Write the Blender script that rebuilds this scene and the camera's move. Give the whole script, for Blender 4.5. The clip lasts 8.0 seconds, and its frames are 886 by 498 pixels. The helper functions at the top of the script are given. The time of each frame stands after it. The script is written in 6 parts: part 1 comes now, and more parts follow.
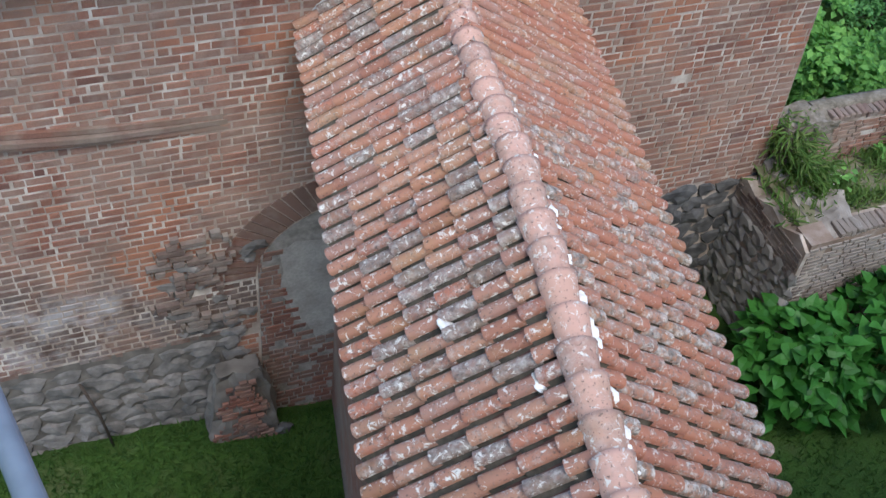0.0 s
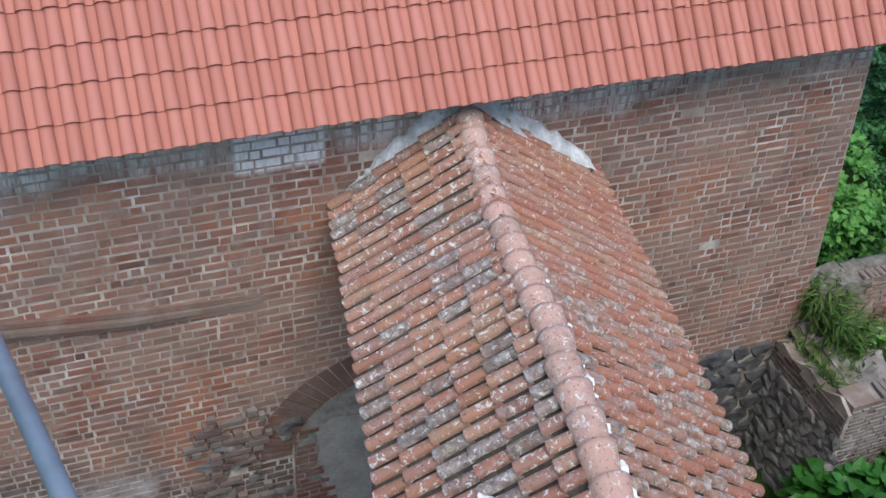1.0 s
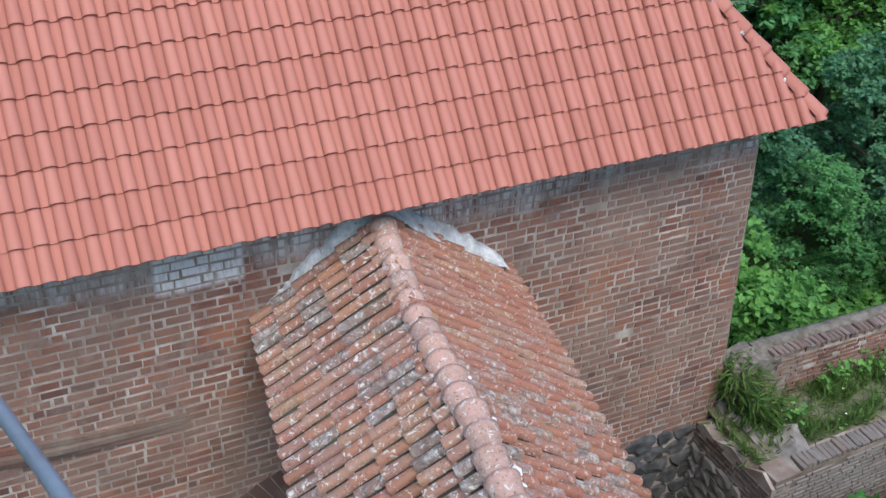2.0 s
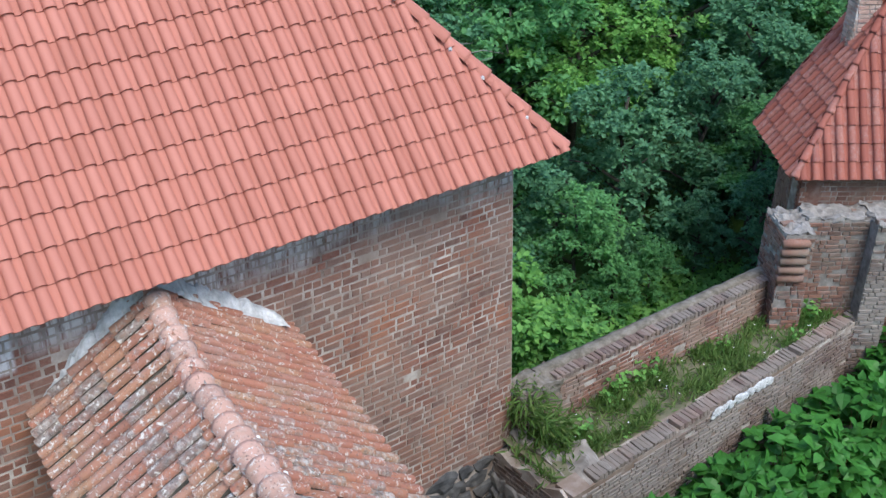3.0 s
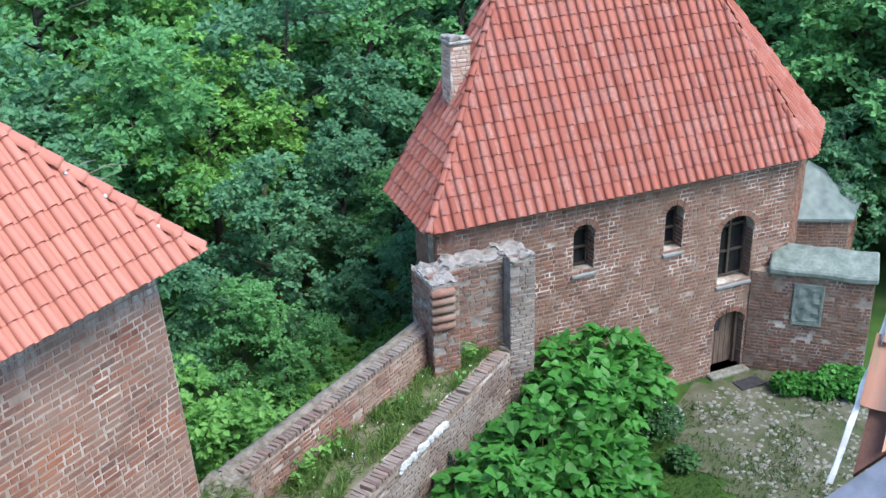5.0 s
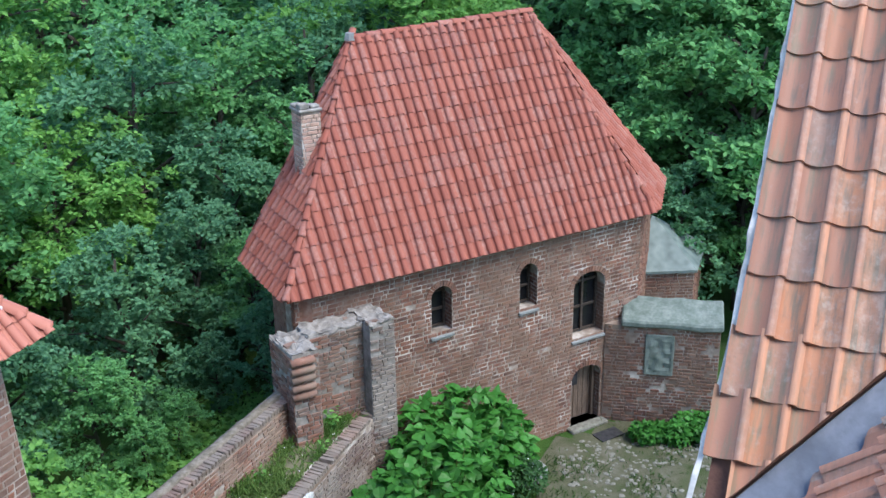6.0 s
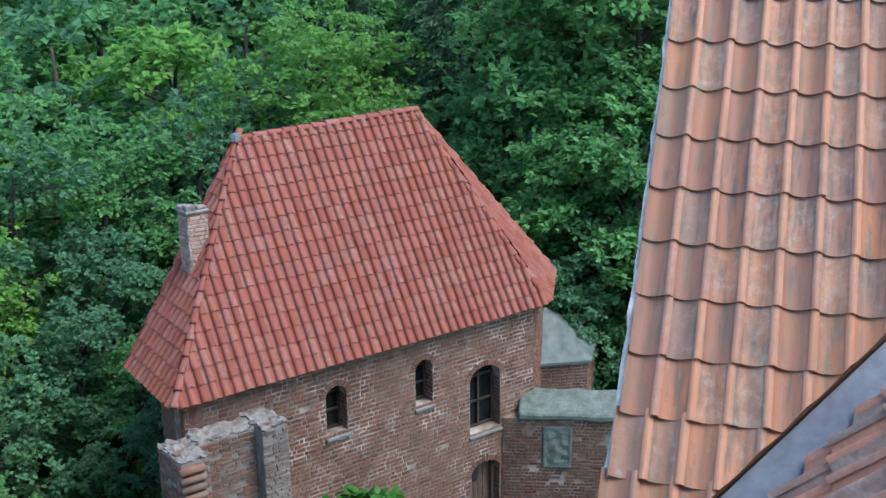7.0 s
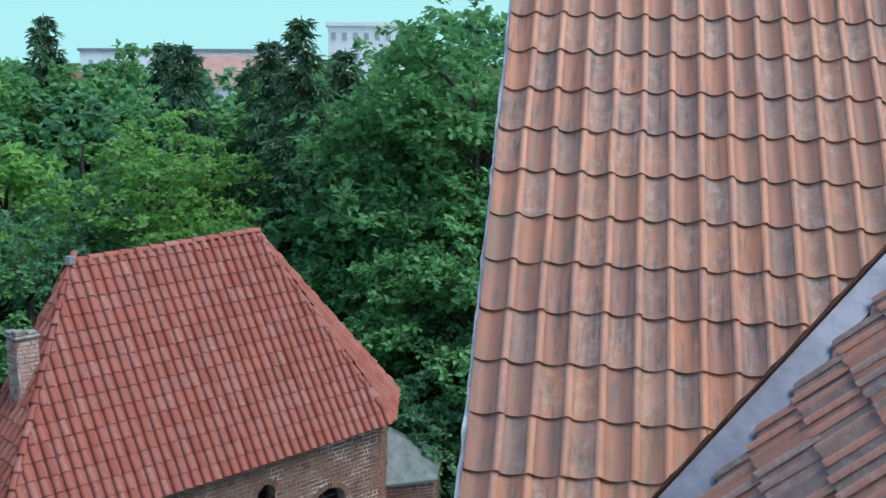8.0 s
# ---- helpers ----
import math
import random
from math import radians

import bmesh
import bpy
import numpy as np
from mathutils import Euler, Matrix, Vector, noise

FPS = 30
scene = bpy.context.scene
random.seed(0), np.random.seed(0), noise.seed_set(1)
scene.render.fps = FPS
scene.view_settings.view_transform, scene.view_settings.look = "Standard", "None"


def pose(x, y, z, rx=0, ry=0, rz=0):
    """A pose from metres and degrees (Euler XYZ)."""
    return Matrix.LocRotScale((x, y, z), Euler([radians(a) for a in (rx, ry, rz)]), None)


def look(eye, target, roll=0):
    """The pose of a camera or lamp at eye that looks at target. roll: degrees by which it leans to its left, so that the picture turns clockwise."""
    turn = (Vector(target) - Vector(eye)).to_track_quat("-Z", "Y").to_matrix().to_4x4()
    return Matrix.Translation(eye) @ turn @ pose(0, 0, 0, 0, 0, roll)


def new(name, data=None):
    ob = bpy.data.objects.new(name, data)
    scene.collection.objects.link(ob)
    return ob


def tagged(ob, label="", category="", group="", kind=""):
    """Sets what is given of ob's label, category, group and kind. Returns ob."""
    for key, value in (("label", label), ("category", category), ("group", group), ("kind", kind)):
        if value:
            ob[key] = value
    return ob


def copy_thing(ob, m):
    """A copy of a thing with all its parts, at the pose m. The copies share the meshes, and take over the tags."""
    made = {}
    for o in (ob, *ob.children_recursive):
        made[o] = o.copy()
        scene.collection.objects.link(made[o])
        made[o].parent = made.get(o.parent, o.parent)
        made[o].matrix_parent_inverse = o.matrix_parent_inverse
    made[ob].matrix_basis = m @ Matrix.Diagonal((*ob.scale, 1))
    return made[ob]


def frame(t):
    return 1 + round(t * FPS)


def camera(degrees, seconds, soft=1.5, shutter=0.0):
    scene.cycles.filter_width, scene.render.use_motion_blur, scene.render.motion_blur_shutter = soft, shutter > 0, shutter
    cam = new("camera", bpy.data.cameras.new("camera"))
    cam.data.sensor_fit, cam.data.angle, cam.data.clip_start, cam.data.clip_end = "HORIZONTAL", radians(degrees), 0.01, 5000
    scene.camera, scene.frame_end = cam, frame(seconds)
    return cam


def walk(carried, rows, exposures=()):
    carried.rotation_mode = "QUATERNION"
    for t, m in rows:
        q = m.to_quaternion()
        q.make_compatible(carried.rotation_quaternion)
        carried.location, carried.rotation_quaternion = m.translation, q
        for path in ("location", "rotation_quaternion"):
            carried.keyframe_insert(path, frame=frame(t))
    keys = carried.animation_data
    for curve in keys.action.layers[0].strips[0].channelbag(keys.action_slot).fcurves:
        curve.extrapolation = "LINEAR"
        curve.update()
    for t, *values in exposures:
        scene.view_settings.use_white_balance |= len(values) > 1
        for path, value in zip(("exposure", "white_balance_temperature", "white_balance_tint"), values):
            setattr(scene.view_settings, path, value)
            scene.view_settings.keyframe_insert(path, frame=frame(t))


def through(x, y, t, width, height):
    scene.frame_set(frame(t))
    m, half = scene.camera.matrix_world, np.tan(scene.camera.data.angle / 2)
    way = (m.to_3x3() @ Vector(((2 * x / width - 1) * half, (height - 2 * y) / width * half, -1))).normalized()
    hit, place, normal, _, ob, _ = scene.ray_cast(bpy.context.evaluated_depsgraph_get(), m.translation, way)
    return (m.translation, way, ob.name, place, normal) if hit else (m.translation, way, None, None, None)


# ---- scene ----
cam = camera(44.0, 8.0, 1.5)
PATH = [
    (0.0, (-9.844, -9.813, 12.476), (-9.358, -8.811, 11.273), 7.86),
    (0.5, (-9.871, -9.807, 12.495), (-9.395, -8.720, 11.364), 5.93),
    (1.0, (-9.896, -9.867, 12.545), (-9.407, -8.679, 11.525), 3.76),
    (2.5, (-10.031, -10.325, 12.737), (-9.268, -9.141, 11.900), 2.38),
    (3.0, (-9.981, -10.548, 12.772), (-9.069, -9.440, 11.980), 1.72),
    (3.5, (-9.924, -10.752, 12.867), (-8.904, -9.721, 12.102), 1.41),
    (4.0, (-9.936, -10.922, 12.945), (-8.824, -9.970, 12.204), 0.15),
    (4.5, (-10.012, -11.040, 12.990), (-8.822, -10.166, 12.277), -1.15),
    (6.0, (-10.050, -11.175, 13.090), (-8.650, -10.560, 12.492), -0.79),
    (6.5, (-9.976, -11.198, 13.014), (-8.532, -10.638, 12.475), -0.70),
    (7.0, (-9.940, -11.232, 12.997), (-8.442, -10.747, 12.538), -0.77),
    (7.5, (-10.003, -11.267, 13.031), (-8.459, -10.865, 12.651), 0.33),
    (8.0, (-10.102, -11.320, 13.063), (-8.510, -11.051, 12.776), 0.33),
]
walk(cam, [(t, look(eye, target, roll)) for t, eye, target, roll in PATH],
     [(0.0, 1.15), (1.0, 0.97), (2.5, 1.1), (3.5, 1.44), (4.5, 1.83), (6.0, 1.47), (7.0, 1.12), (8.0, 0.87)])

# ---- light ----
SUN_TILT, SUN_TURN = radians(58), radians(186)
world = bpy.data.worlds.new("sky")
scene.world = world
world.use_nodes = True
wn, wl = world.node_tree.nodes, world.node_tree.links
sky = wn.new("ShaderNodeTexSky")
sky.sky_type = "NISHITA"
sky.sun_disc = False
sky.sun_elevation, sky.sun_rotation = SUN_TILT, SUN_TURN
sky.air_density, sky.dust_density, sky.ozone_density = 1.2, 0.4, 4.0
wn["Background"].inputs["Strength"].default_value = 0.15
wl.new(sky.outputs[0], wn["Background"].inputs["Color"])
sun = new("sun", bpy.data.lights.new("sun", "SUN"))
sun.data.energy, sun.data.angle, sun.data.color = 1.8, radians(36), (1.0, 0.96, 0.9)
sun.matrix_world = look((0, 0, 30), (math.sin(SUN_TURN) * -30 / math.tan(SUN_TILT), math.cos(SUN_TURN) * -30 / math.tan(SUN_TILT), 0))

# ---- materials ----


class Nodes:
    """A small builder for node materials."""

    def __init__(self, name):
        self.m = bpy.data.materials.new(name)
        self.m.use_nodes = True
        self.t = self.m.node_tree
        self.b = self.t.nodes["Principled BSDF"]
        self.geo = self.t.nodes.new("ShaderNodeNewGeometry")
        self.info = self.t.nodes.new("ShaderNodeObjectInfo")

    def put(self, socket, value):
        if hasattr(value, "is_output"):
            self.t.links.new(value, socket)
        elif isinstance(value, (tuple, list)) and len(value) == 3 and socket.type == "RGBA":
            socket.default_value = (*value, 1)
        else:
            socket.default_value = value

    def node(self, kind, **inputs):
        n = self.t.nodes.new(kind)
        for k, v in inputs.items():
            self.put(n.inputs[k], v)
        return n

    def math(self, op, a, b=0.0, c=0.0, clamp=False):
        n = self.t.nodes.new("ShaderNodeMath")
        n.operation, n.use_clamp = op, clamp
        for s, v in zip(n.inputs, (a, b, c)):
            self.put(s, v)
        return n.outputs[0]

    def pos(self, scale=(1, 1, 1)):
        n = self.t.nodes.new("ShaderNodeVectorMath")
        n.operation = "MULTIPLY"
        self.put(n.inputs[0], self.geo.outputs["Position"])
        n.inputs[1].default_value = scale
        return n.outputs[0]

    def axis(self, i):
        n = self.node("ShaderNodeSeparateXYZ", Vector=self.geo.outputs["Position"])
        return n.outputs[i]

    def noise(self, scale, detail=4.0, rough=0.55, stretch=(1, 1, 1), dist=0.0):
        n = self.node("ShaderNodeTexNoise", Vector=self.pos(stretch), Scale=scale, Detail=detail, Roughness=rough, Distortion=dist)
        return n.outputs["Fac"]

    def each(self):
        """A random number for each piece: object or island."""
        return self.math("FRACT", self.math("ADD", self.info.outputs["Random"], self.geo.outputs["Random Per Island"]))

    def ramp(self, fac, *stops):
        n = self.t.nodes.new("ShaderNodeValToRGB")
        el = n.color_ramp.elements
        while len(el) < len(stops):
            el.new(0.5)
        for e, (at, c) in zip(el, stops):
            e.position = at
            e.color = (*c, 1) if isinstance(c, tuple) else (c, c, c, 1)
        self.put(n.inputs[0], fac)
        return n.outputs[0]

    def mix(self, fac, a, b, mode="MIX"):
        n = self.t.nodes.new("ShaderNodeMix")
        n.data_type, n.blend_type = "RGBA", mode
        self.put(n.inputs[0], fac)
        self.put(n.inputs[6], a)
        self.put(n.inputs[7], b)
        return n.outputs[2]

    def bump(self, height, strength=0.3, distance=0.01):
        n = self.node("ShaderNodeBump", Height=height, Strength=strength, Distance=distance)
        self.put(self.b.inputs["Normal"], n.outputs[0])

    def done(self, colour, rough=0.85, metal=0.0, spec=0.3):
        self.put(self.b.inputs["Base Color"], colour)
        self.put(self.b.inputs["Roughness"], rough)
        self.put(self.b.inputs["Metallic"], metal)
        self.put(self.b.inputs["Specular IOR Level"], spec)
        return self.m


def band(n, value, lo, hi, soft):
    """1 between lo and hi, with soft edges."""
    a = n.math("DIVIDE", n.math("SUBTRACT", value, lo), soft, clamp=True)
    b = n.math("DIVIDE", n.math("SUBTRACT", hi, value), soft, clamp=True)
    return n.math("MULTIPLY", a, b)


def smear(n, c, stain, grime):
    """Old slurry and soot that lie over bricks and joints alike."""
    tone = n.ramp(n.noise(0.35, 3), (0.35, tuple(v * 0.62 for v in stain)), (0.5, stain), (0.65, tuple(min(1.0, v * 1.25) for v in stain)))
    return n.mix(n.ramp(n.noise(0.75, 6, 0.62), (0.42, 0.0), (0.56, grime)), c, tone)


def brick_material(name, tones, stain, grime=0.5, chalk=False):
    n = Nodes(name)
    c = n.ramp(n.each(), (0.0, tones[0]), (0.35, tones[1]), (0.7, tones[2]), (1.0, tones[3]))
    c = n.mix(n.ramp(n.math("FRACT", n.math("MULTIPLY", n.each(), 7.0)), (0.90, 0.0), (0.93, 0.6)), c, (0.075, 0.042, 0.04))
    c = n.mix(n.ramp(n.noise(60, 3), (0.35, 0.0), (0.7, 0.5)), c, (0.10, 0.06, 0.05))
    c = smear(n, c, stain, grime)
    c = n.mix(n.ramp(n.noise(3.2, 5, 0.65), (0.5, 0.0), (0.75, 0.45)), c, (0.34, 0.28, 0.24))
    if chalk:
        x, z = n.axis(0), n.axis(2)
        streak = n.ramp(n.noise(1.0, 5, 0.7, (14, 14, 1.6)), (0.36, 0.0), (0.55, 1.0))
        run = n.math("MULTIPLY", band(n, n.math("ADD", z, n.math("MULTIPLY", n.noise(1.3, 2), 1.0)), 6.25, 8.2, 0.35), streak)
        run = n.math("MULTIPLY", run, n.ramp(n.noise(0.55, 2, 0.5, (1, 1, 0.15)), (0.36, 0.35), (0.52, 1.0)))
        c = n.mix(run, c, (0.68, 0.66, 0.63))
        patch = n.math("MULTIPLY", band(n, x, -8.35, -7.30, 0.05), band(n, z, 5.62, 6.6, 0.08))
        patch = n.math("MULTIPLY", patch, n.ramp(n.noise(1.0, 5, 0.7, (20, 20, 5)), (0.3, 0.35), (0.55, 1.0)))
        c = n.mix(patch, c, (0.68, 0.67, 0.67))
        patch2 = n.math("MULTIPLY", band(n, x, -9.45, -8.55, 0.12), band(n, z, 5.75, 6.6, 0.15))
        patch2 = n.math("MULTIPLY", patch2, n.ramp(n.noise(1.0, 5, 0.7, (18, 18, 3)), (0.40, 0.0), (0.6, 0.7)))
        c = n.mix(patch2, c, (0.60, 0.59, 0.58))
        soot = n.math("MULTIPLY", band(n, x, -14.0, -4.5, 2.5), band(n, z, -3.5, 2.3, 0.9))
        soot = n.math("MULTIPLY", soot, n.ramp(n.noise(1.1, 5, 0.65), (0.34, 0.0), (0.54, 0.8)))
        c = n.mix(soot, c, n.ramp(n.noise(5, 4), (0.35, (0.055, 0.042, 0.036)), (0.65, (0.16, 0.135, 0.12))))
        pale = n.math("MULTIPLY", band(n, x, -13.5, -9.0, 0.8), band(n, z, -0.4, 1.6, 0.6))
        pale = n.math("MULTIPLY", pale, n.ramp(n.noise(1.6, 5, 0.65), (0.45, 0.0), (0.62, 0.7)))
        c = n.mix(pale, c, (0.42, 0.40, 0.40))
        orange = n.ramp(n.noise(0.6, 3, 0.55, (1, 1, 1.6)), (0.53, 0.0), (0.66, 0.6))
        c = n.mix(orange, c, (0.36, 0.145, 0.08))
    n.bump(n.noise(45, 5, 0.7), 0.5, 0.008)
    return n.done(c, 0.93, 0, 0.2)


BRICK_A = brick_material("weathered_brick", ((0.175, 0.080, 0.060), (0.275, 0.120, 0.084), (0.325, 0.160, 0.112), (0.235, 0.158, 0.130)), (0.270, 0.185, 0.145), 0.6, True)
BRICK_B = brick_material("house_brick", ((0.11, 0.054, 0.039), (0.20, 0.090, 0.062), (0.255, 0.124, 0.084), (0.17, 0.10, 0.074)), (0.17, 0.108, 0.077), 0.6)
BRICK_DEEP = brick_material("deep_red_brick", ((0.13, 0.055, 0.042), (0.20, 0.08, 0.056), (0.25, 0.105, 0.072), (0.17, 0.10, 0.08)), (0.15, 0.11, 0.09), 0.6)
BRICK_GREY = brick_material("limed_brick", ((0.12, 0.09, 0.078), (0.16, 0.118, 0.098), (0.20, 0.15, 0.126), (0.175, 0.15, 0.135)), (0.22, 0.195, 0.172), 0.8)
BRICK_OLD = brick_material("curtain_brick", ((0.162, 0.085, 0.063), (0.238, 0.115, 0.081), (0.302, 0.150, 0.108), (0.194, 0.130, 0.104)), (0.216, 0.170, 0.135), 0.8)


def mortar_material(name, stain, grime, pale=((0.24, 0.205, 0.175), (0.40, 0.355, 0.31), (0.60, 0.56, 0.51))):
    n = Nodes(name)
    c = n.ramp(n.noise(2.0, 5, 0.6), (0.34, pale[0]), (0.50, pale[1]), (0.66, pale[2]))
    c = smear(n, c, stain, grime)
    n.bump(n.noise(70, 4), 0.5, 0.006)
    return n.done(c, 0.95, 0, 0.15)


def tile_material(name, tones, grey, spots=0.0, moss=0.0, rough=0.7, streak=0.0, fade=None):
    n = Nodes(name)
    c = n.ramp(n.each(), *[(i / (len(tones) - 1), t) for i, t in enumerate(tones)])
    c = n.mix(n.ramp(n.noise(1.6, 3), (0.35, 0.0), (0.7, 0.25)), c, tones[0])
    if streak:
        s = n.ramp(n.noise(1.0, 5, 0.62, (3.5, 30, 3.5)), (0.46, 0.0), (0.66, streak))
        c = n.mix(s, c, n.ramp(n.noise(1.2, 3), (0.4, (0.11, 0.10, 0.095)), (0.6, (0.19, 0.165, 0.115))))
    if grey:
        g = n.ramp(n.math("ADD", n.noise(15, 6, 0.75), n.math("MULTIPLY", n.math("SUBTRACT", n.each(), 0.4), 0.3)), (0.50, 0.0), (0.72, grey))
        if fade:
            g = n.math("MULTIPLY", g, n.math("SUBTRACT", 1.0, n.math("MULTIPLY", band(n, n.math("ADD", n.axis(1), n.math("MULTIPLY", n.noise(1.5, 3), 1.0)), fade[0], 9.0, fade[1] - fade[0]), 0.75)))
        c = n.mix(g, c, n.ramp(n.noise(14, 4, 0.65), (0.36, (0.085, 0.08, 0.075)), (0.50, (0.22, 0.215, 0.20)), (0.62, (0.42, 0.42, 0.39))))
    if moss:
        c = n.mix(n.ramp(n.noise(2.1, 4, 0.6), (0.5, 0.0), (0.68, moss)), c, (0.28, 0.19, 0.07))
    if spots:
        c = n.mix(n.ramp(n.noise(16, 6, 0.72, dist=0.6), (0.565, 0.0), (0.615, spots)), c, (0.60, 0.585, 0.53))
        c = n.mix(n.ramp(n.noise(38, 3), (0.60, 0.0), (0.68, 0.7)), c, (0.07, 0.06, 0.055))
    n.bump(n.noise(60, 4), 0.25, 0.004)
    return n.done(c, rough, 0, 0.3)


TILE_A = tile_material("new_clay_tile", ((0.375, 0.136, 0.095), (0.415, 0.156, 0.112), (0.45, 0.174, 0.125)), 0.0, rough=0.62)
TILE_B = tile_material("red_clay_tile", ((0.235, 0.070, 0.048), (0.290, 0.089, 0.061), (0.325, 0.107, 0.074), (0.270, 0.086, 0.063), (0.345, 0.122, 0.086)), 0.2, rough=0.75)
TILE_C = tile_material("lichened_clay_tile", ((0.25, 0.115, 0.08), (0.36, 0.175, 0.115), (0.29, 0.160, 0.125), (0.38, 0.205, 0.135), (0.34, 0.118, 0.075), (0.17, 0.115, 0.095), (0.32, 0.20, 0.165)), 0.7, 0.95, 0.26, 0.9)
TILE_CR = tile_material("lichened_clay_tile_pale", ((0.285, 0.122, 0.085), (0.351, 0.148, 0.094), (0.314, 0.159, 0.117), (0.389, 0.175, 0.088)), 0.9, 0.6, 0.2, 0.9, fade=(-3.2, -0.9))
TILE_RIDGE = tile_material("old_ridge_tile", ((0.454, 0.273, 0.206), (0.508, 0.307, 0.242), (0.432, 0.249, 0.189)), 0.35, 0.95, 0.15, 0.85)
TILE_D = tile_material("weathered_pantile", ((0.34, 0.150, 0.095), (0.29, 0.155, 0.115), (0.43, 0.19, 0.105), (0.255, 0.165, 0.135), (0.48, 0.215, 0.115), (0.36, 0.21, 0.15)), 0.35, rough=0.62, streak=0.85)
# paler tones for the rolls than TILE_D has in the hollows
CREST_D = tile_material("pale_pantile_roll", ((0.47, 0.225, 0.138), (0.54, 0.275, 0.172), (0.42, 0.215, 0.15)), 0.2, rough=0.6, streak=0.4)
TILE_E = tile_material("dull_pantile", ((0.31, 0.16, 0.12), (0.40, 0.205, 0.148), (0.47, 0.22, 0.148), (0.19, 0.165, 0.15), (0.38, 0.23, 0.18)), 0.4, rough=0.8, streak=0.3)
MORTAR = mortar_material("lime_mortar", (0.165, 0.108, 0.078), 0.65, ((0.15, 0.118, 0.096), (0.31, 0.265, 0.225), (0.58, 0.54, 0.49)))
MORTAR_A = mortar_material("stained_mortar", (0.30, 0.225, 0.18), 0.5, ((0.22, 0.17, 0.14), (0.37, 0.315, 0.27), (0.60, 0.55, 0.49)))
COPING = brick_material("coping_brick", ((0.14, 0.095, 0.08), (0.20, 0.14, 0.115), (0.27, 0.20, 0.165), (0.19, 0.16, 0.14)), (0.165, 0.145, 0.125), 0.8)


def plain(name, a, b, scale=4.0, rough=0.85, bump=0.3, fine=40, metal=0.0, stretch=(1, 1, 1)):
    n = Nodes(name)
    c = n.ramp(n.noise(scale, 5, 0.6, stretch), (0.35, a), (0.65, b))
    c = n.mix(n.ramp(n.noise(fine, 3), (0.4, 0.0), (0.7, 0.3)), c, tuple(v * 0.5 for v in a))
    n.bump(n.noise(fine, 4), bump, 0.01)
    return n.done(c, rough, metal, 0.3)


# near-black colour that paints the deep shadow into the barrel tile hollows
PAN_SHADE = plain("shade_in_tile_hollow", (0.045, 0.042, 0.034), (0.11, 0.095, 0.075), 6, 0.95, 0.6, 30)
FLASHING = plain("lime_flashing", (0.38, 0.39, 0.39), (0.70, 0.70, 0.69), 5, 0.95, 0.9, 18)
UNDER = plain("roof_felt", (0.10, 0.05, 0.04), (0.16, 0.08, 0.06))
WOOD_DARK = plain("dark_timber", (0.035, 0.027, 0.022), (0.08, 0.06, 0.048), 3, 0.8, 0.4, 30, 0, (1, 1, 8))
DOOR_WOOD = plain("brown_door_timber", (0.10, 0.068, 0.05), (0.17, 0.12, 0.09), 3, 0.75, 0.4, 30, 0, (8, 8, 1))
SILL = plain("zinc_sill", (0.15, 0.155, 0.15), (0.24, 0.25, 0.245), 6, 0.6, 0.1, 50)
LEAD = plain("lead_valley", (0.12, 0.14, 0.18), (0.21, 0.24, 0.30), 2.5, 0.5, 0.25, 14, 0.35)
COPPER = plain("verdigris_sheet", (0.085, 0.115, 0.11), (0.19, 0.235, 0.22), 3, 0.6, 0.2, 12)
CAPSTONE = plain("mossy_capstone", (0.105, 0.135, 0.115), (0.215, 0.25, 0.222), 3, 0.95, 0.8, 14)
PLASTER = plain("grey_plaster", (0.270, 0.250, 0.230), (0.392, 0.371, 0.344), 3, 0.95, 0.6, 26)
STUB_CAP = plain("crumbled_mortar", (0.175, 0.16, 0.143), (0.34, 0.315, 0.288), 5, 0.95, 0.9, 14)
DARK_BED = plain("dark_mortar", (0.085, 0.075, 0.066), (0.19, 0.17, 0.15), 4, 0.95, 0.8, 16)
END_BED = plain("weathered_mortar", (0.20, 0.175, 0.15), (0.38, 0.345, 0.31), 4, 0.95, 0.9, 16)
ROCK = plain("field_stone", (0.05, 0.05, 0.052), (0.13, 0.128, 0.125), 3.5, 0.9, 0.6, 16)
ROCK_LIGHT = plain("pale_field_stone", (0.085, 0.08, 0.075), (0.23, 0.21, 0.195), 2.5, 0.9, 0.8, 12)
PALE_ROCK = plain("limed_field_stone", (0.16, 0.15, 0.14), (0.36, 0.34, 0.315), 3, 0.9, 0.8, 12)
WHITE_STONE = plain("whitewashed_stone", (0.62, 0.63, 0.62), (0.85, 0.85, 0.84), 6, 0.95, 0.6, 20)
COBBLE = plain("cobble", (0.13, 0.128, 0.105), (0.24, 0.235, 0.20), 9, 0.9, 0.4, 30)
STEEL = plain("painted_steel", (0.17, 0.20, 0.24), (0.25, 0.29, 0.34), 3, 0.45, 0.05, 30)
BARK = plain("bark", (0.05, 0.042, 0.035), (0.11, 0.095, 0.08), 4, 0.95, 0.7, 20, 0, (1, 1, 0.25))
BLACK = plain("black_mat", (0.02, 0.02, 0.022), (0.045, 0.045, 0.05), 8)
DROPPING = plain("bird_lime", (0.70, 0.70, 0.68), (0.88, 0.88, 0.86), 20)


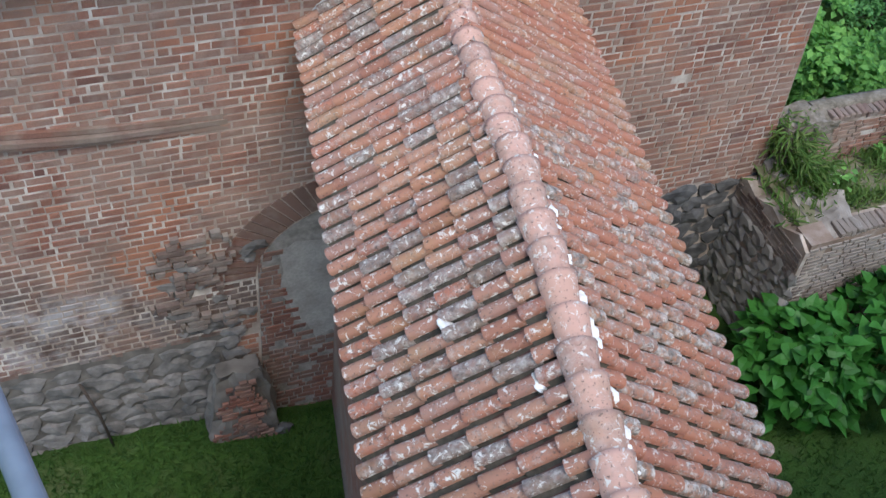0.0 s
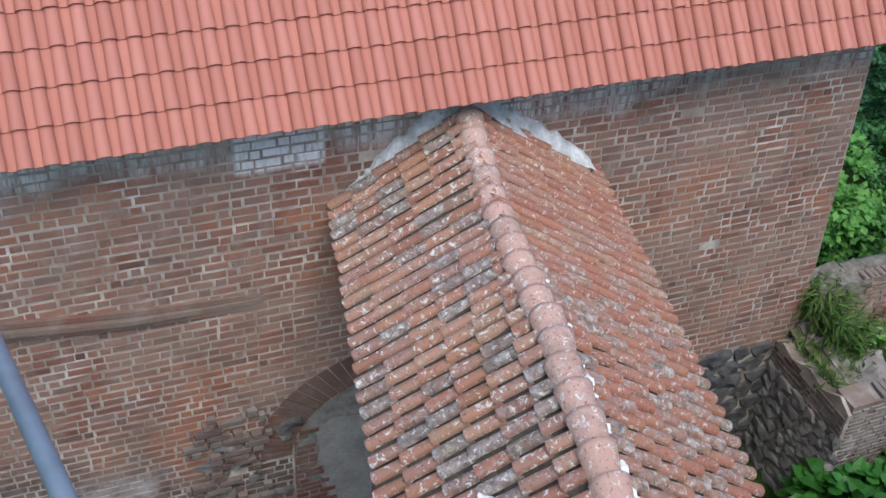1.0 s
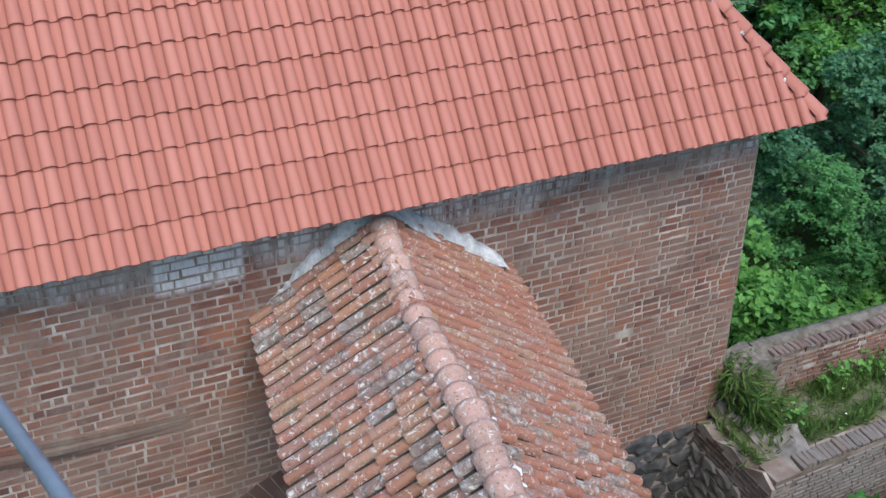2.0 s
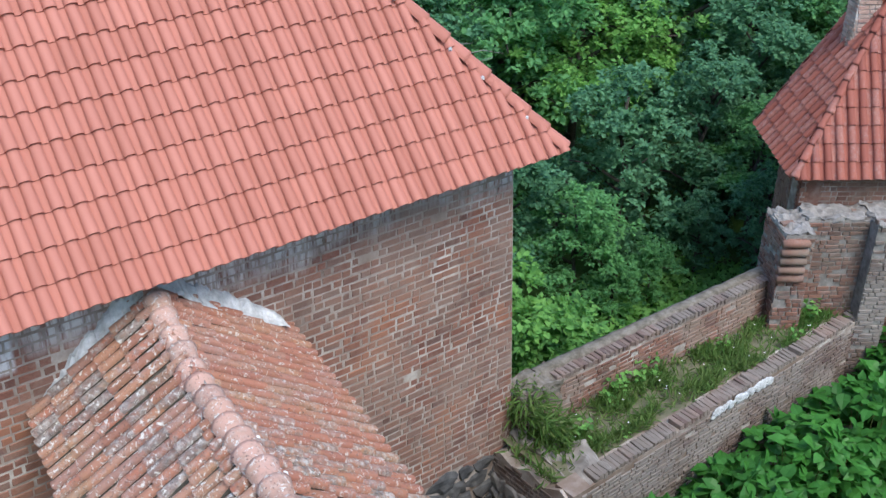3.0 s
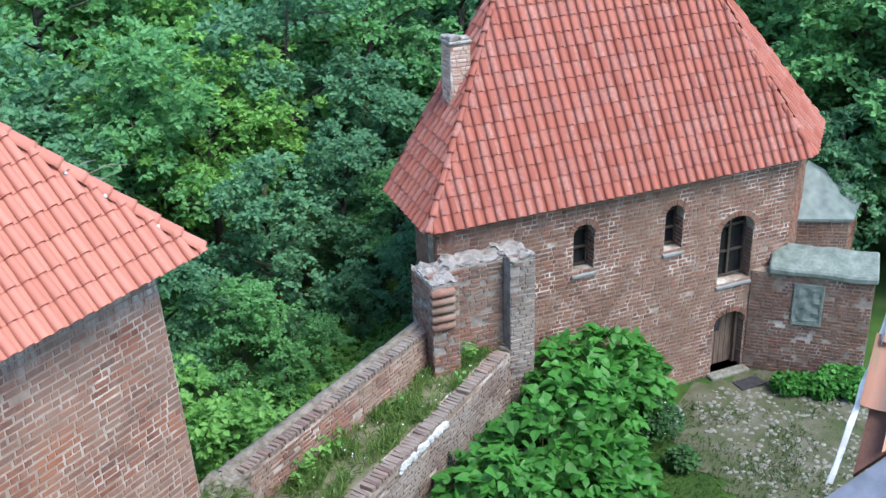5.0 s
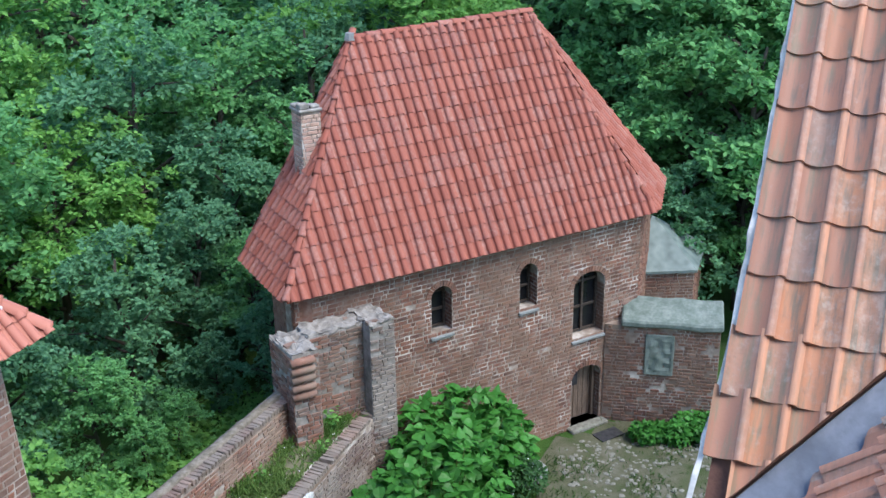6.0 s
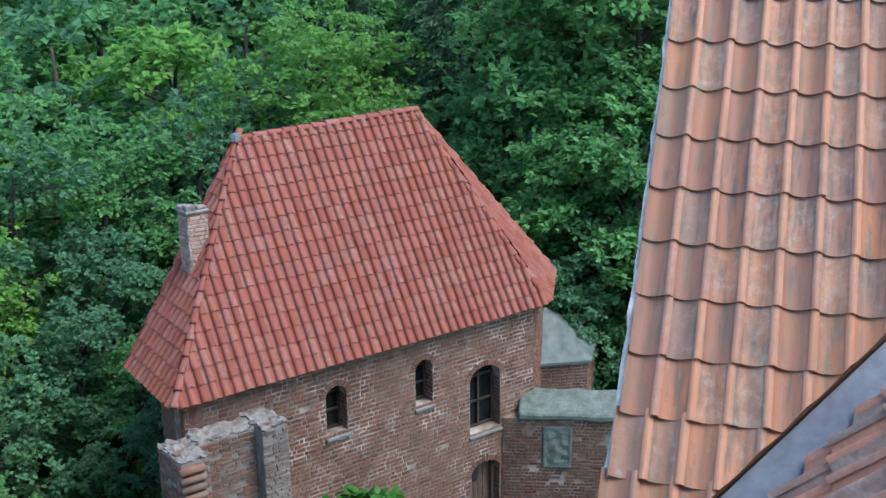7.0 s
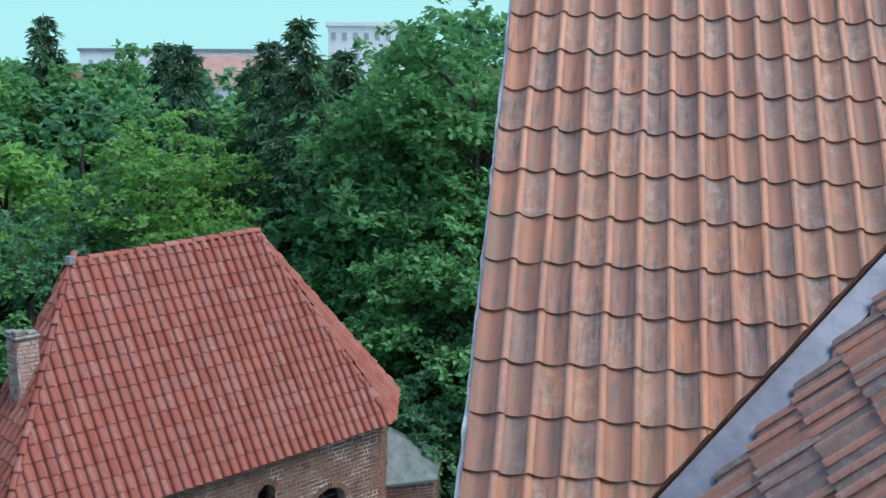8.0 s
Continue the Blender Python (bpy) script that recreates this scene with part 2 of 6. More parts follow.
def leaf_material(name, dark, mid, light, through=0.42, rough=0.62):
    n = Nodes(name)
    c = n.ramp(n.each(), (0.0, dark), (0.55, mid), (1.0, light))
    c = n.mix(n.ramp(n.noise(0.55, 3), (0.38, 0.0), (0.66, 0.65)), c, light)
    c = n.mix(n.ramp(n.info.outputs["Random"], (0.0, 0.0), (1.0, 0.25)), c, dark)
    n.done(c, rough, 0, 0.22)
    tr = n.node("ShaderNodeBsdfTranslucent", Color=c)
    mx = n.node("ShaderNodeMixShader", Fac=through)
    out = n.t.nodes["Material Output"]
    n.t.links.new(n.b.outputs[0], mx.inputs[1])
    n.t.links.new(tr.outputs[0], mx.inputs[2])
    n.t.links.new(mx.outputs[0], out.inputs["Surface"])
    return n.m


LEAF_DARK = leaf_material("maple_leaf", (0.075, 0.20, 0.082), (0.125, 0.335, 0.128), (0.20, 0.47, 0.165), 0.5)
LEAF_BLUE = leaf_material("elm_leaf", (0.065, 0.18, 0.10), (0.105, 0.27, 0.14), (0.185, 0.40, 0.20), 0.5)
LEAF_LIGHT = leaf_material("locust_leaf", (0.10, 0.245, 0.072), (0.165, 0.40, 0.098), (0.26, 0.53, 0.13), 0.5)
LEAF_BIG = leaf_material("knotweed_leaf", (0.028, 0.113, 0.019), (0.046, 0.188, 0.030), (0.073, 0.253, 0.046), 0.3, 0.42)
LEAF_ROSE = leaf_material("rose_leaf", (0.022, 0.065, 0.022), (0.036, 0.10, 0.032), (0.06, 0.15, 0.045), 0.25)
NEEDLE = leaf_material("spruce_needle", (0.030, 0.080, 0.045), (0.050, 0.120, 0.062), (0.085, 0.175, 0.085), 0.2)
GRASS = leaf_material("grass_blade", (0.07, 0.16, 0.035), (0.12, 0.235, 0.055), (0.22, 0.30, 0.10), 0.4)


def ground_material():
    n = Nodes("grass_ground")
    c = n.ramp(n.noise(0.8, 5, 0.6), (0.3, (0.022, 0.055, 0.012)), (0.55, (0.042, 0.095, 0.018)), (0.75, (0.085, 0.10, 0.045)))
    c = n.mix(n.ramp(n.noise(18, 4), (0.4, 0.0), (0.7, 0.6)), c, (0.035, 0.06, 0.014))
    n.bump(n.noise(30, 5), 0.8, 0.04)
    return n.done(c, 0.95, 0, 0.15)


def court_material():
    n = Nodes("trodden_court")
    c = n.ramp(n.noise(1.5, 5, 0.6), (0.3, (0.05, 0.068, 0.027)), (0.5, (0.085, 0.088, 0.053)), (0.7, (0.135, 0.13, 0.10)))
    n.bump(n.noise(24, 5), 0.8, 0.03)
    return n.done(c, 0.95, 0, 0.15)


def glow(name, colour):
    n = Nodes(name)
    n.put(n.b.inputs["Emission Color"], colour)
    n.put(n.b.inputs["Emission Strength"], 1.0)
    return n.done((0, 0, 0), 1.0, 0, 0)


SKY_BLUE = glow("pale_sky", (0.24, 0.485, 0.51))
GROUND, COURT = ground_material(), court_material()
MOSS_TOP = plain("moss_and_earth", (0.11, 0.095, 0.07), (0.24, 0.21, 0.175), 7, 0.95, 0.9, 25)
SOIL = plain("walk_soil", (0.111, 0.115, 0.055), (0.204, 0.187, 0.128), 3)

# ---- building blocks ----


def mesh_of(name, verts, faces, material, smooth=False):
    me = bpy.data.meshes.new(name)
    me.from_pydata([tuple(v) for v in verts], [], [tuple(f) for f in faces])
    if material:
        me.materials.append(material)
    if smooth:
        me.polygons.foreach_set("use_smooth", [True] * len(me.polygons))
    me.update()
    return me


def child(name, me, parent, label="", m=None):
    ob = new(name, me)
    ob.parent = parent
    if m is not None:
        ob.matrix_basis = m
    return tagged(ob, label) if label else ob


def part(name, bm, material, parent, label="", smooth=False):
    me = bpy.data.meshes.new(name)
    bm.to_mesh(me)
    bm.free()
    me.materials.append(material)
    if smooth:
        me.polygons.foreach_set("use_smooth", [True] * len(me.polygons))
    return child(name, me, parent, label)


def empty(name, label="", category="", group="", kind="", at=(0, 0, 0)):
    ob = new(name)
    ob.location = at
    ob.empty_display_size = 0.2
    return tagged(ob, label, category, group, kind)


def box(bm, lo, hi, m=None, bevel=0.0):
    lo, hi = Vector(lo), Vector(hi)
    got = bmesh.ops.create_cube(bm, size=1)["verts"]
    for v in got:
        v.co = Vector((lo[i] + (v.co[i] + 0.5) * (hi[i] - lo[i]) for i in range(3)))
    if bevel:
        edges = list({e for v in got for e in v.link_edges})
        r = bmesh.ops.bevel(bm, geom=edges, offset=bevel, segments=1, affect="EDGES")
        got = list({v for f in r["faces"] for v in f.verts} | {v for v in got if v.is_valid})
    if m is not None:
        bmesh.ops.transform(bm, matrix=m, verts=got)
    return got


def tube(bm, points, radii, sides=8):
    """A tapered tube along points."""
    rings = []
    for i, p in enumerate(points):
        p = Vector(p)
        d = (Vector(points[min(i + 1, len(points) - 1)]) - Vector(points[max(i - 1, 0)])).normalized()
        a = d.orthogonal().normalized()
        b = d.cross(a)
        rings.append([bm.verts.new(p + radii[i] * (math.cos(k * math.tau / sides) * a + math.sin(k * math.tau / sides) * b)) for k in range(sides)])
    for r, s in zip(rings, rings[1:]):
        for k in range(sides):
            bm.faces.new((r[k], r[(k + 1) % sides], s[(k + 1) % sides], s[k]))
    bm.faces.new(rings[0][::-1])
    bm.faces.new(rings[-1])


def prism(bm, outline, z0, z1):
    """An upright prism over a plan outline."""
    lo = [bm.verts.new((x, y, z0)) for x, y in outline]
    hi = [bm.verts.new((x, y, z1)) for x, y in outline]
    bm.faces.new(lo[::-1])
    bm.faces.new(hi)
    for i in range(len(lo)):
        j = (i + 1) % len(lo)
        bm.faces.new((lo[i], lo[j], hi[j], hi[i]))


class Face:
    """A wall face: s along it, z up, out towards the viewer; lean is how far it moves out for each metre down from top."""

    def __init__(self, origin, along, out):
        self.o, self.a, self.n = Vector((*origin, 0)), Vector((*along, 0)).normalized(), Vector((*out, 0)).normalized()

    def __call__(self, s, z, out=0.0):
        return self.o + self.a * s + self.n * out + Vector((0, 0, z))


def slab(face, outline, holes, thick, material, name, parent):
    """A wall panel of real thickness with openings through it; outline and holes as (s, z) rings."""
    bm = bmesh.new()
    for ring in (outline, *holes):
        vs = [bm.verts.new(face(s, z)) for s, z in ring]
        for i in range(len(vs)):
            bm.edges.new((vs[i - 1], vs[i]))
    bmesh.ops.triangle_fill(bm, edges=bm.edges[:], use_beauty=True)
    bmesh.ops.recalc_face_normals(bm, faces=bm.faces[:])
    r = bmesh.ops.extrude_face_region(bm, geom=bm.faces[:])
    bmesh.ops.translate(bm, verts=[v for v in r["geom"] if isinstance(v, bmesh.types.BMVert)], vec=-face.n * thick)
    bmesh.ops.recalc_face_normals(bm, faces=bm.faces[:])
    return part(name, bm, material, parent)


def arch(s0, s1, z0, spring, rise, n=8):
    """The ring of an opening with a segmental head."""
    ring = [(s0, z0), (s1, z0)]
    mid, half = (s0 + s1) / 2, (s1 - s0) / 2
    for i in range(n + 1):
        a = math.pi * i / n
        ring.append((mid + half * math.cos(a), spring + rise * math.sin(a)))
    return ring


def gap_of(ring, pad=0.0):
    """The stretch of s that a ring takes at a height."""
    def at(z):
        cuts = []
        for (a, za), (b, zb) in zip(ring, ring[1:] + ring[:1]):
            if (za - z) * (zb - z) < 0:
                cuts.append(a + (b - a) * (z - za) / (zb - za))
        return (min(cuts) - pad, max(cuts) + pad) if len(cuts) >= 2 else None
    return at


def brick_verts(l, h, d, rnd):
    """The corners of one brick: its back on the wall, its face a little worn."""
    e = 0.006
    j = [rnd.uniform(-0.011, 0.011) for _ in range(8)]
    return [(0, 0, 0), (l, 0, 0), (l, 0, h), (0, 0, h),
            (e + j[0], d + j[4] * 0.4, e + j[1] * .8), (l - e + j[2], d + j[5] * 0.4, e - j[0] * .6), (l - e - j[1], d + j[6] * 0.4, h - e + j[3] * .8), (e + j[3], d + j[7] * 0.4, h - e - j[2] * .6)]


BRICK_FACES = [(4, 5, 6, 7), (0, 1, 5, 4), (1, 2, 6, 5), (2, 3, 7, 6), (3, 0, 4, 7)]


def courses(face, s_of, z0, z1, gaps, parent, material, length=0.27, course=0.1, joint=0.016, focus=None, count=0, seed=1, ragged=0.0, skip=None, depth=0.014):
    """Bricks in courses over a face: stretchers and headers by turns. s_of(z) gives the stretch covered; gaps the openings.
    The count bricks nearest to the focus (s, z) are parts of their own; the rest are one mesh."""
    rnd = random.Random(seed)
    laid = []
    rows = int((z1 - z0) / course)
    for r in range(rows):
        z = z0 + r * course
        lo, hi = s_of(z + course / 2)
        s = lo - rnd.uniform(0, length * 1.5)
        k = rnd.randint(0, 1)
        cuts = [g for g in (f(z + course / 2) for f in gaps) if g]
        while s < hi:
            l = length * (1.0 if k % 2 == 0 else 0.48) * rnd.uniform(0.93, 1.07)
            if rnd.random() < 0.08:
                k += 1
            k += 1
            runs = [(max(s, lo), min(s + l, hi))]
            for a, b in cuts:
                runs = [q for p, t in runs for q in ((p, min(t, a)), (max(p, b), t)) if q[1] - q[0] > 0.04]
            for p, t in runs:
                if t - p > 0.04 and rnd.random() >= ragged and not (skip and skip((p + t) / 2, z + course / 2)):
                    laid.append((p + joint / 2, z + joint / 2 + rnd.uniform(-0.008, 0.008), t - p - joint * rnd.uniform(0.5, 1.6), course - joint + rnd.uniform(-0.003, 0.003)))
            s += l
    if focus:
        laid.sort(key=lambda b: (b[0] - focus[0]) ** 2 + (b[1] - focus[1]) ** 2)
    else:
        count = 0
    verts, faces = [], []
    shared = {}
    for i, (s, z, l, h) in enumerate(laid):
        d = depth + rnd.uniform(-0.4, 0.4) * min(depth, 0.015)
        if i < count:
            key = (round(l / 0.03), rnd.randint(0, 2))
            if key not in shared:
                shared[key] = mesh_of("brick", [face.a * x + face.n * y + Vector((0, 0, zz)) for x, y, zz in brick_verts(key[0] * 0.03, course - joint, depth, rnd)], BRICK_FACES, material)
            child("brick", shared[key], parent, m=Matrix.Translation(face(s, z, d - depth)))
        else:
            base = len(verts)
            verts += [face(s + x, z + zz, y) for x, y, zz in brick_verts(l, h, d, rnd)]
            faces += [tuple(base + q for q in f) for f in BRICK_FACES]
    if verts:
        tagged(child("brickwork", mesh_of("brickwork", verts, faces, material), parent), kind="stuff")


def voussoirs(face, s0, s1, spring, rise, parent, material, deep=0.2, n=11, seed=5):
    """Bricks on edge round the head of an opening."""
    rnd = random.Random(seed)
    mid, half = (s0 + s1) / 2, (s1 - s0) / 2
    for i in range(n):
        q = []
        for a, k in ((i + 0.08, 0), (i + 0.92, 0), (i + 0.92, 1), (i + 0.08, 1)):
            t = math.pi * a / n
            q.append((mid + (half + 0.01 + k * deep) * math.cos(t), spring + (rise + 0.01 + k * deep) * math.sin(t)))
        d = 0.018 + rnd.uniform(-0.004, 0.006)
        verts = [face(s, z, 0) for s, z in q] + [face(s, z, d) for s, z in q]
        child("brick", mesh_of("brick", verts, BRICK_FACES, material), parent)


def rubble(face, s0, s1, z0, z1, parent, material, size=0.35, seed=3, keep=None, name="field_stone"):
    """Rounded field stones set in mortar, each a piece of its own."""
    rnd = random.Random(seed)
    shapes = []
    for k in range(6):
        bm = bmesh.new()
        bmesh.ops.create_icosphere(bm, subdivisions=2, radius=1)
        for v in bm.verts:
            v.co *= 1 + 0.55 * noise.noise(v.co * 1.5 + Vector((k * 7.1, 0, 0)))
        me = bpy.data.meshes.new("field_stone")
        bm.to_mesh(me)
        bm.free()
        me.materials.append(material)
        shapes.append(me)
    z = z0
    turn = Matrix((face.a, face.n, Vector((0, 0, 1)))).transposed().to_4x4()
    while z < z1:
        h = size * rnd.uniform(0.55, 0.85)
        s = s0 + rnd.uniform(-0.2, 0.05)
        while s < s1:
            l = size * rnd.uniform(0.7, 1.5)
            if keep is None or keep(s + l / 2, z + h / 2):
                m = Matrix.Translation(face(s + l / 2, z + h / 2, -0.03)) @ turn @ Matrix.Rotation(rnd.uniform(-0.15, 0.15), 4, "Y") @ Matrix.Diagonal((l * 0.62, 0.065 + rnd.uniform(0, 0.04), h * 0.66, 1))
                child(name, rnd.choice(shapes), parent, m=m)
            s += l
        z += h


def strips(lines, l, lip):
    """A tile from cross-lines: each line is (lower points, upper points); its lower edge has a lip. Lines stay apart, so that creases are sharp."""
    verts, faces = [], []
    for low, high in lines:
        n, base = len(low), len(verts)
        verts += [(x, 0.0, z) for x, z in low] + [(x, l, z) for x, z in high] + [(x, 0.0, z) for x, z in low] + [(x, 0.0, z - lip) for x, z in low]
        faces += [(base + i, base + i + 1, base + n + i + 1, base + n + i) for i in range(n - 1)]
        faces += [(base + 3 * n + i, base + 3 * n + i + 1, base + 2 * n + i + 1, base + 2 * n + i) for i in range(n - 1)]
    return verts, faces


def barrel_tile(w, l, rise=0.5, width=0.58, taper=0.22, seg=7, lip=0.02, sink=0.0, square=1.0):
    """A clay tile: a tapering half-round roll over a hollow channel; x across, y up the slope, z out."""
    c, r = w * 0.70, width * w / 2
    channel = [(c - w + r * 0.6, 0.012), (c - w * 0.62, -0.008 - sink), (c - w * 0.5, -0.012 - sink), (c - w * 0.38, -0.008 - sink), (c - r * 0.6, 0.012)]

    def roll(k):
        return [(c + r * k * math.cos(math.pi - math.pi * i / seg), 2 * rise * r * k * math.sin(math.pi * i / seg) ** square) for i in range(seg + 1)]
    return strips([([(x, z + lip * 0.6) for x, z in channel], channel), ([(x, z + lip) for x, z in roll(1.0)], roll(1 - taper))], l, lip)


def pan_tile(w, l, deep=0.09, lip=0.02, seg=8):
    """An S-shaped pantile: a wide shallow hollow and a narrow roll."""
    hollow = [(w * 0.84 * i / seg, deep * w * (1 - math.sin(math.pi * (i / seg) ** 0.85))) for i in range(seg + 1)]
    roll = [(w * (0.82 + 0.24 * i / 5), deep * w * (0.9 + 0.42 * math.sin(math.pi * (0.12 + 0.88 * i / 5)))) for i in range(6)]
    return strips([([(x, z + lip) for x, z in hollow], hollow), ([(x, z + lip) for x, z in roll], roll)], l, lip)


def inside(poly, x, y):
    hit = False
    for (x0, y0), (x1, y1) in zip(poly, poly[1:] + poly[:1]):
        if (y0 > y) != (y1 > y) and x < x0 + (x1 - x0) * (y - y0) / (y1 - y0):
            hit = not hit
    return hit


def lay_tiles(parent, tile, o, u, v, poly, w, gauge, material, focus=None, count=0, seed=1, wild=0.01, warp=None, smooth=True, crest=None, phase=None, swing=None):
    """Tiles in courses over a roof slope. o: a corner on the eave; u along the eave; v up the slope; poly: the slope's outline in
    metres along u and v. Those nearest to the focus are parts of their own, the rest one mesh."""
    rnd = random.Random(seed)
    o, u, v = Vector(o), Vector(u).normalized(), Vector(v).normalized()
    n = u.cross(v)
    turn = Matrix((u, v, n)).transposed().to_4x4()
    a0, a1 = min(p[0] for p in poly), max(p[0] for p in poly)
    b0, b1 = min(p[1] for p in poly), max(p[1] for p in poly)
    if phase:
        a0, b0 = math.floor(a0 / w) * w + phase[0], math.floor(b0 / gauge) * gauge + phase[1]
    spots, cut = [], []
    for r in range(int((b1 - b0) / gauge) + 2):
        for c in range(-1, int((a1 - a0) / w) + 2):
            a, b = a0 + c * w, b0 + r * gauge
            seen = [inside(poly, a + w * p, b + gauge * q) for p in (0.12, 0.5, 1.0) for q in (0.02, 0.5, 1.05)]
            if all(seen):
                spots.append((a, b))
            elif any(seen):
                cut.append((a, b))
    if focus:
        spots.sort(key=lambda p: (p[0] - focus[0]) ** 2 + (p[1] - focus[1]) ** 2)
    verts, faces = [], []
    tv = [Vector(p) for p in tile[0]]

    def crowned(me):
        """Gives the rolls a material of their own, apart from the hollows."""
        if crest:
            me.materials.append(crest[0])
            k = len(tile[1])
            me.polygons.foreach_set("material_index", [1 if i % k >= crest[1] else 0 for i in range(len(me.polygons))])
        return me

    me = crowned(mesh_of("tile", tile[0], tile[1], material, smooth))

    def stance(a, b):
        lift = warp(a, b) if warp else 0.0
        a += swing(b) if swing else 0.0
        return Matrix.Translation(o + u * (a + rnd.uniform(-wild, wild)) + v * (b + rnd.uniform(-wild, wild)) + n * (lift + 0.02)) @ turn @ Matrix.Rotation(rnd.uniform(-wild, wild) * 2, 4, "Z") @ Matrix.Rotation(rnd.uniform(-wild, wild) * 1.5, 4, "X")

    for i, (a, b) in enumerate(spots):
        m = stance(a, b)
        if i < count:
            child("tile", me, parent, m=m)
        else:
            base = len(verts)
            verts += [m @ p for p in tv]
            faces += [tuple(base + k for k in f) for f in tile[1]]
    if verts:
        tagged(child("tiling", crowned(mesh_of("tiling", verts, faces, material, smooth)), parent), kind="stuff")
    if cut:
        verts, faces = [], []
        for a, b in cut:
            m = stance(a, b)
            base = len(verts)
            verts += [m @ p for p in tv]
            faces += [tuple(base + k for k in f) for f in tile[1]]
        me = crowned(mesh_of("cut_tiles", verts, faces, material, smooth))
        bm = bmesh.new()
        bm.from_mesh(me)
        for (x0, y0), (x1, y1) in list(zip(poly, poly[1:] + poly[:1]))[1:]:
            side = Vector((y1 - y0, -(x1 - x0), 0)).normalized()
            bmesh.ops.bisect_plane(bm, geom=bm.verts[:] + bm.edges[:] + bm.faces[:], plane_co=o + u * x0 + v * y0, plane_no=u * side.x + v * side.y, clear_outer=True)
        bm.to_mesh(me)
        bm.free()
        tagged(child("cut_tiles", me, parent), kind="stuff")


def ridge_tiles(parent, points, radius, length, material, seed=2, flat=1.0, wild=0.012, name="ridge_tile", flare=1.0):
    """Half-round tiles, each lapping the next, along a line of points."""
    rnd = random.Random(seed)
    rings, faces = [], []
    seg = 8
    for y, k, up in ((0, 1 + 0.2 * flare, 0.018 * flare), (length * 0.14, 1 + 0.12 * flare, 0.012 * flare), (length * 1.12, 1 - 0.16 * flare, -0.03 * flare)):
        rings += [(radius * k * math.cos(math.pi * i / seg), y, up + radius * k * flat * math.sin(math.pi * i / seg)) for i in range(seg + 1)]
    n = seg + 1
    rings += [(x * 0.86, y, z * 0.86) for x, y, z in rings[:n]]
    for r in range(2):
        faces += [(r * n + i + 1, r * n + i, r * n + n + i, r * n + n + i + 1) for i in range(seg)]
    faces += [(3 * n + i + 1, 3 * n + i, i, i + 1) for i in range(seg)]
    me = mesh_of("ridge_tile", rings, faces, material, True)
    pts = [Vector(p) for p in points]
    run = [0.0]
    for p, q in zip(pts, pts[1:]):
        run.append(run[-1] + (q - p).length)

    def at(d):
        for i in range(len(pts) - 1):
            if d <= run[i + 1] or i == len(pts) - 2:
                return pts[i].lerp(pts[i + 1], (d - run[i]) / (run[i + 1] - run[i]))
    d = 0.0
    while d < run[-1] - length * 0.3:
        p, q = at(d), at(d + length)
        y = (q - p).normalized()
        x = y.cross(Vector((0, 0, 1))).normalized()
        turn = Matrix((x, y, x.cross(y))).transposed().to_4x4()
        child(name, me, parent, m=Matrix.Translation(p + Vector((rnd.uniform(-wild, wild), rnd.uniform(-wild, wild), rnd.uniform(-wild, wild)))) @ turn @ Matrix.Rotation(rnd.uniform(-0.03, 0.03), 4, "Z") @ Matrix.Rotation(rnd.uniform(-0.02, 0.02), 4, "X"))
        d += length


def sheet(points, thick, material, name, parent, label=""):
    """A flat panel through coplanar points, thickened downwards."""
    bm = bmesh.new()
    f = bm.faces.new([bm.verts.new(p) for p in points])
    f.normal_update()
    n = f.normal.copy() if f.normal.z > 0 else -f.normal
    r = bmesh.ops.extrude_face_region(bm, geom=[f])
    bmesh.ops.translate(bm, verts=[v for v in r["geom"] if isinstance(v, bmesh.types.BMVert)], vec=-n * thick)
    bmesh.ops.recalc_face_normals(bm, faces=bm.faces[:])
    return part(name, bm, material, parent, label)

# ---- ground ----


def ground_height(x, y):
    z = -1.55
    if x < -4.6:
        z = -2.0 - 0.45 * max(0.0, min(1.0, (x + 9.5) / 2.5)) * (1 if y > -6 else 0)
    if y > 0.15:
        side = max(0.0, min(1.0, (x + 0.6) / 1.2))
        z = (0.2 - 0.32 * y) * side - 3.0 * (1 - side)
        z = max(z, -4.2)
    far = max(0.0, math.hypot(x - 5, y) - 22)
    z -= min(far * 0.05, 1.5)
    return z + 0.06 * noise.noise(Vector((x * 0.6, y * 0.6, 0))) + 0.02 * noise.noise(Vector((x * 2.7, y * 2.7, 3)))


xs = [-2500, -900, -300, -120, -60] + [-40 + 0.8 * i for i in range(28)] + [-17.5 + 0.4 * i for i in range(95)] + [21 + 0.8 * i for i in range(30)] + [60, 120, 300, 900, 2500]
ys = [-2500, -900, -300, -120, -60, -40] + [-25 + 0.8 * i for i in range(15)] + [-12.8 + 0.4 * i for i in range(52)] + [8.2 + 0.8 * i for i in range(38)] + [60, 120, 300, 900, 2500]
nx = len(xs)
ground = new("ground", mesh_of("ground", [(x, y, ground_height(x, y)) for y in ys for x in xs],
             [(j * nx + i, j * nx + i + 1, (j + 1) * nx + i + 1, (j + 1) * nx + i) for j in range(len(ys) - 1) for i in range(nx - 1)], GROUND, True))
tagged(ground, "short green grass over uneven castle ground", "ground", kind="structure")

# ---- the brick range with the new roof ----
range_wall = empty("wall_north", "weathered red brick wall with chalky runs over a rubble base", "wall", kind="structure")
FA = Face((0, 0), (1, 0), (0, -1))


def corner_x(z):
    return -0.067 * (z - 5.74)


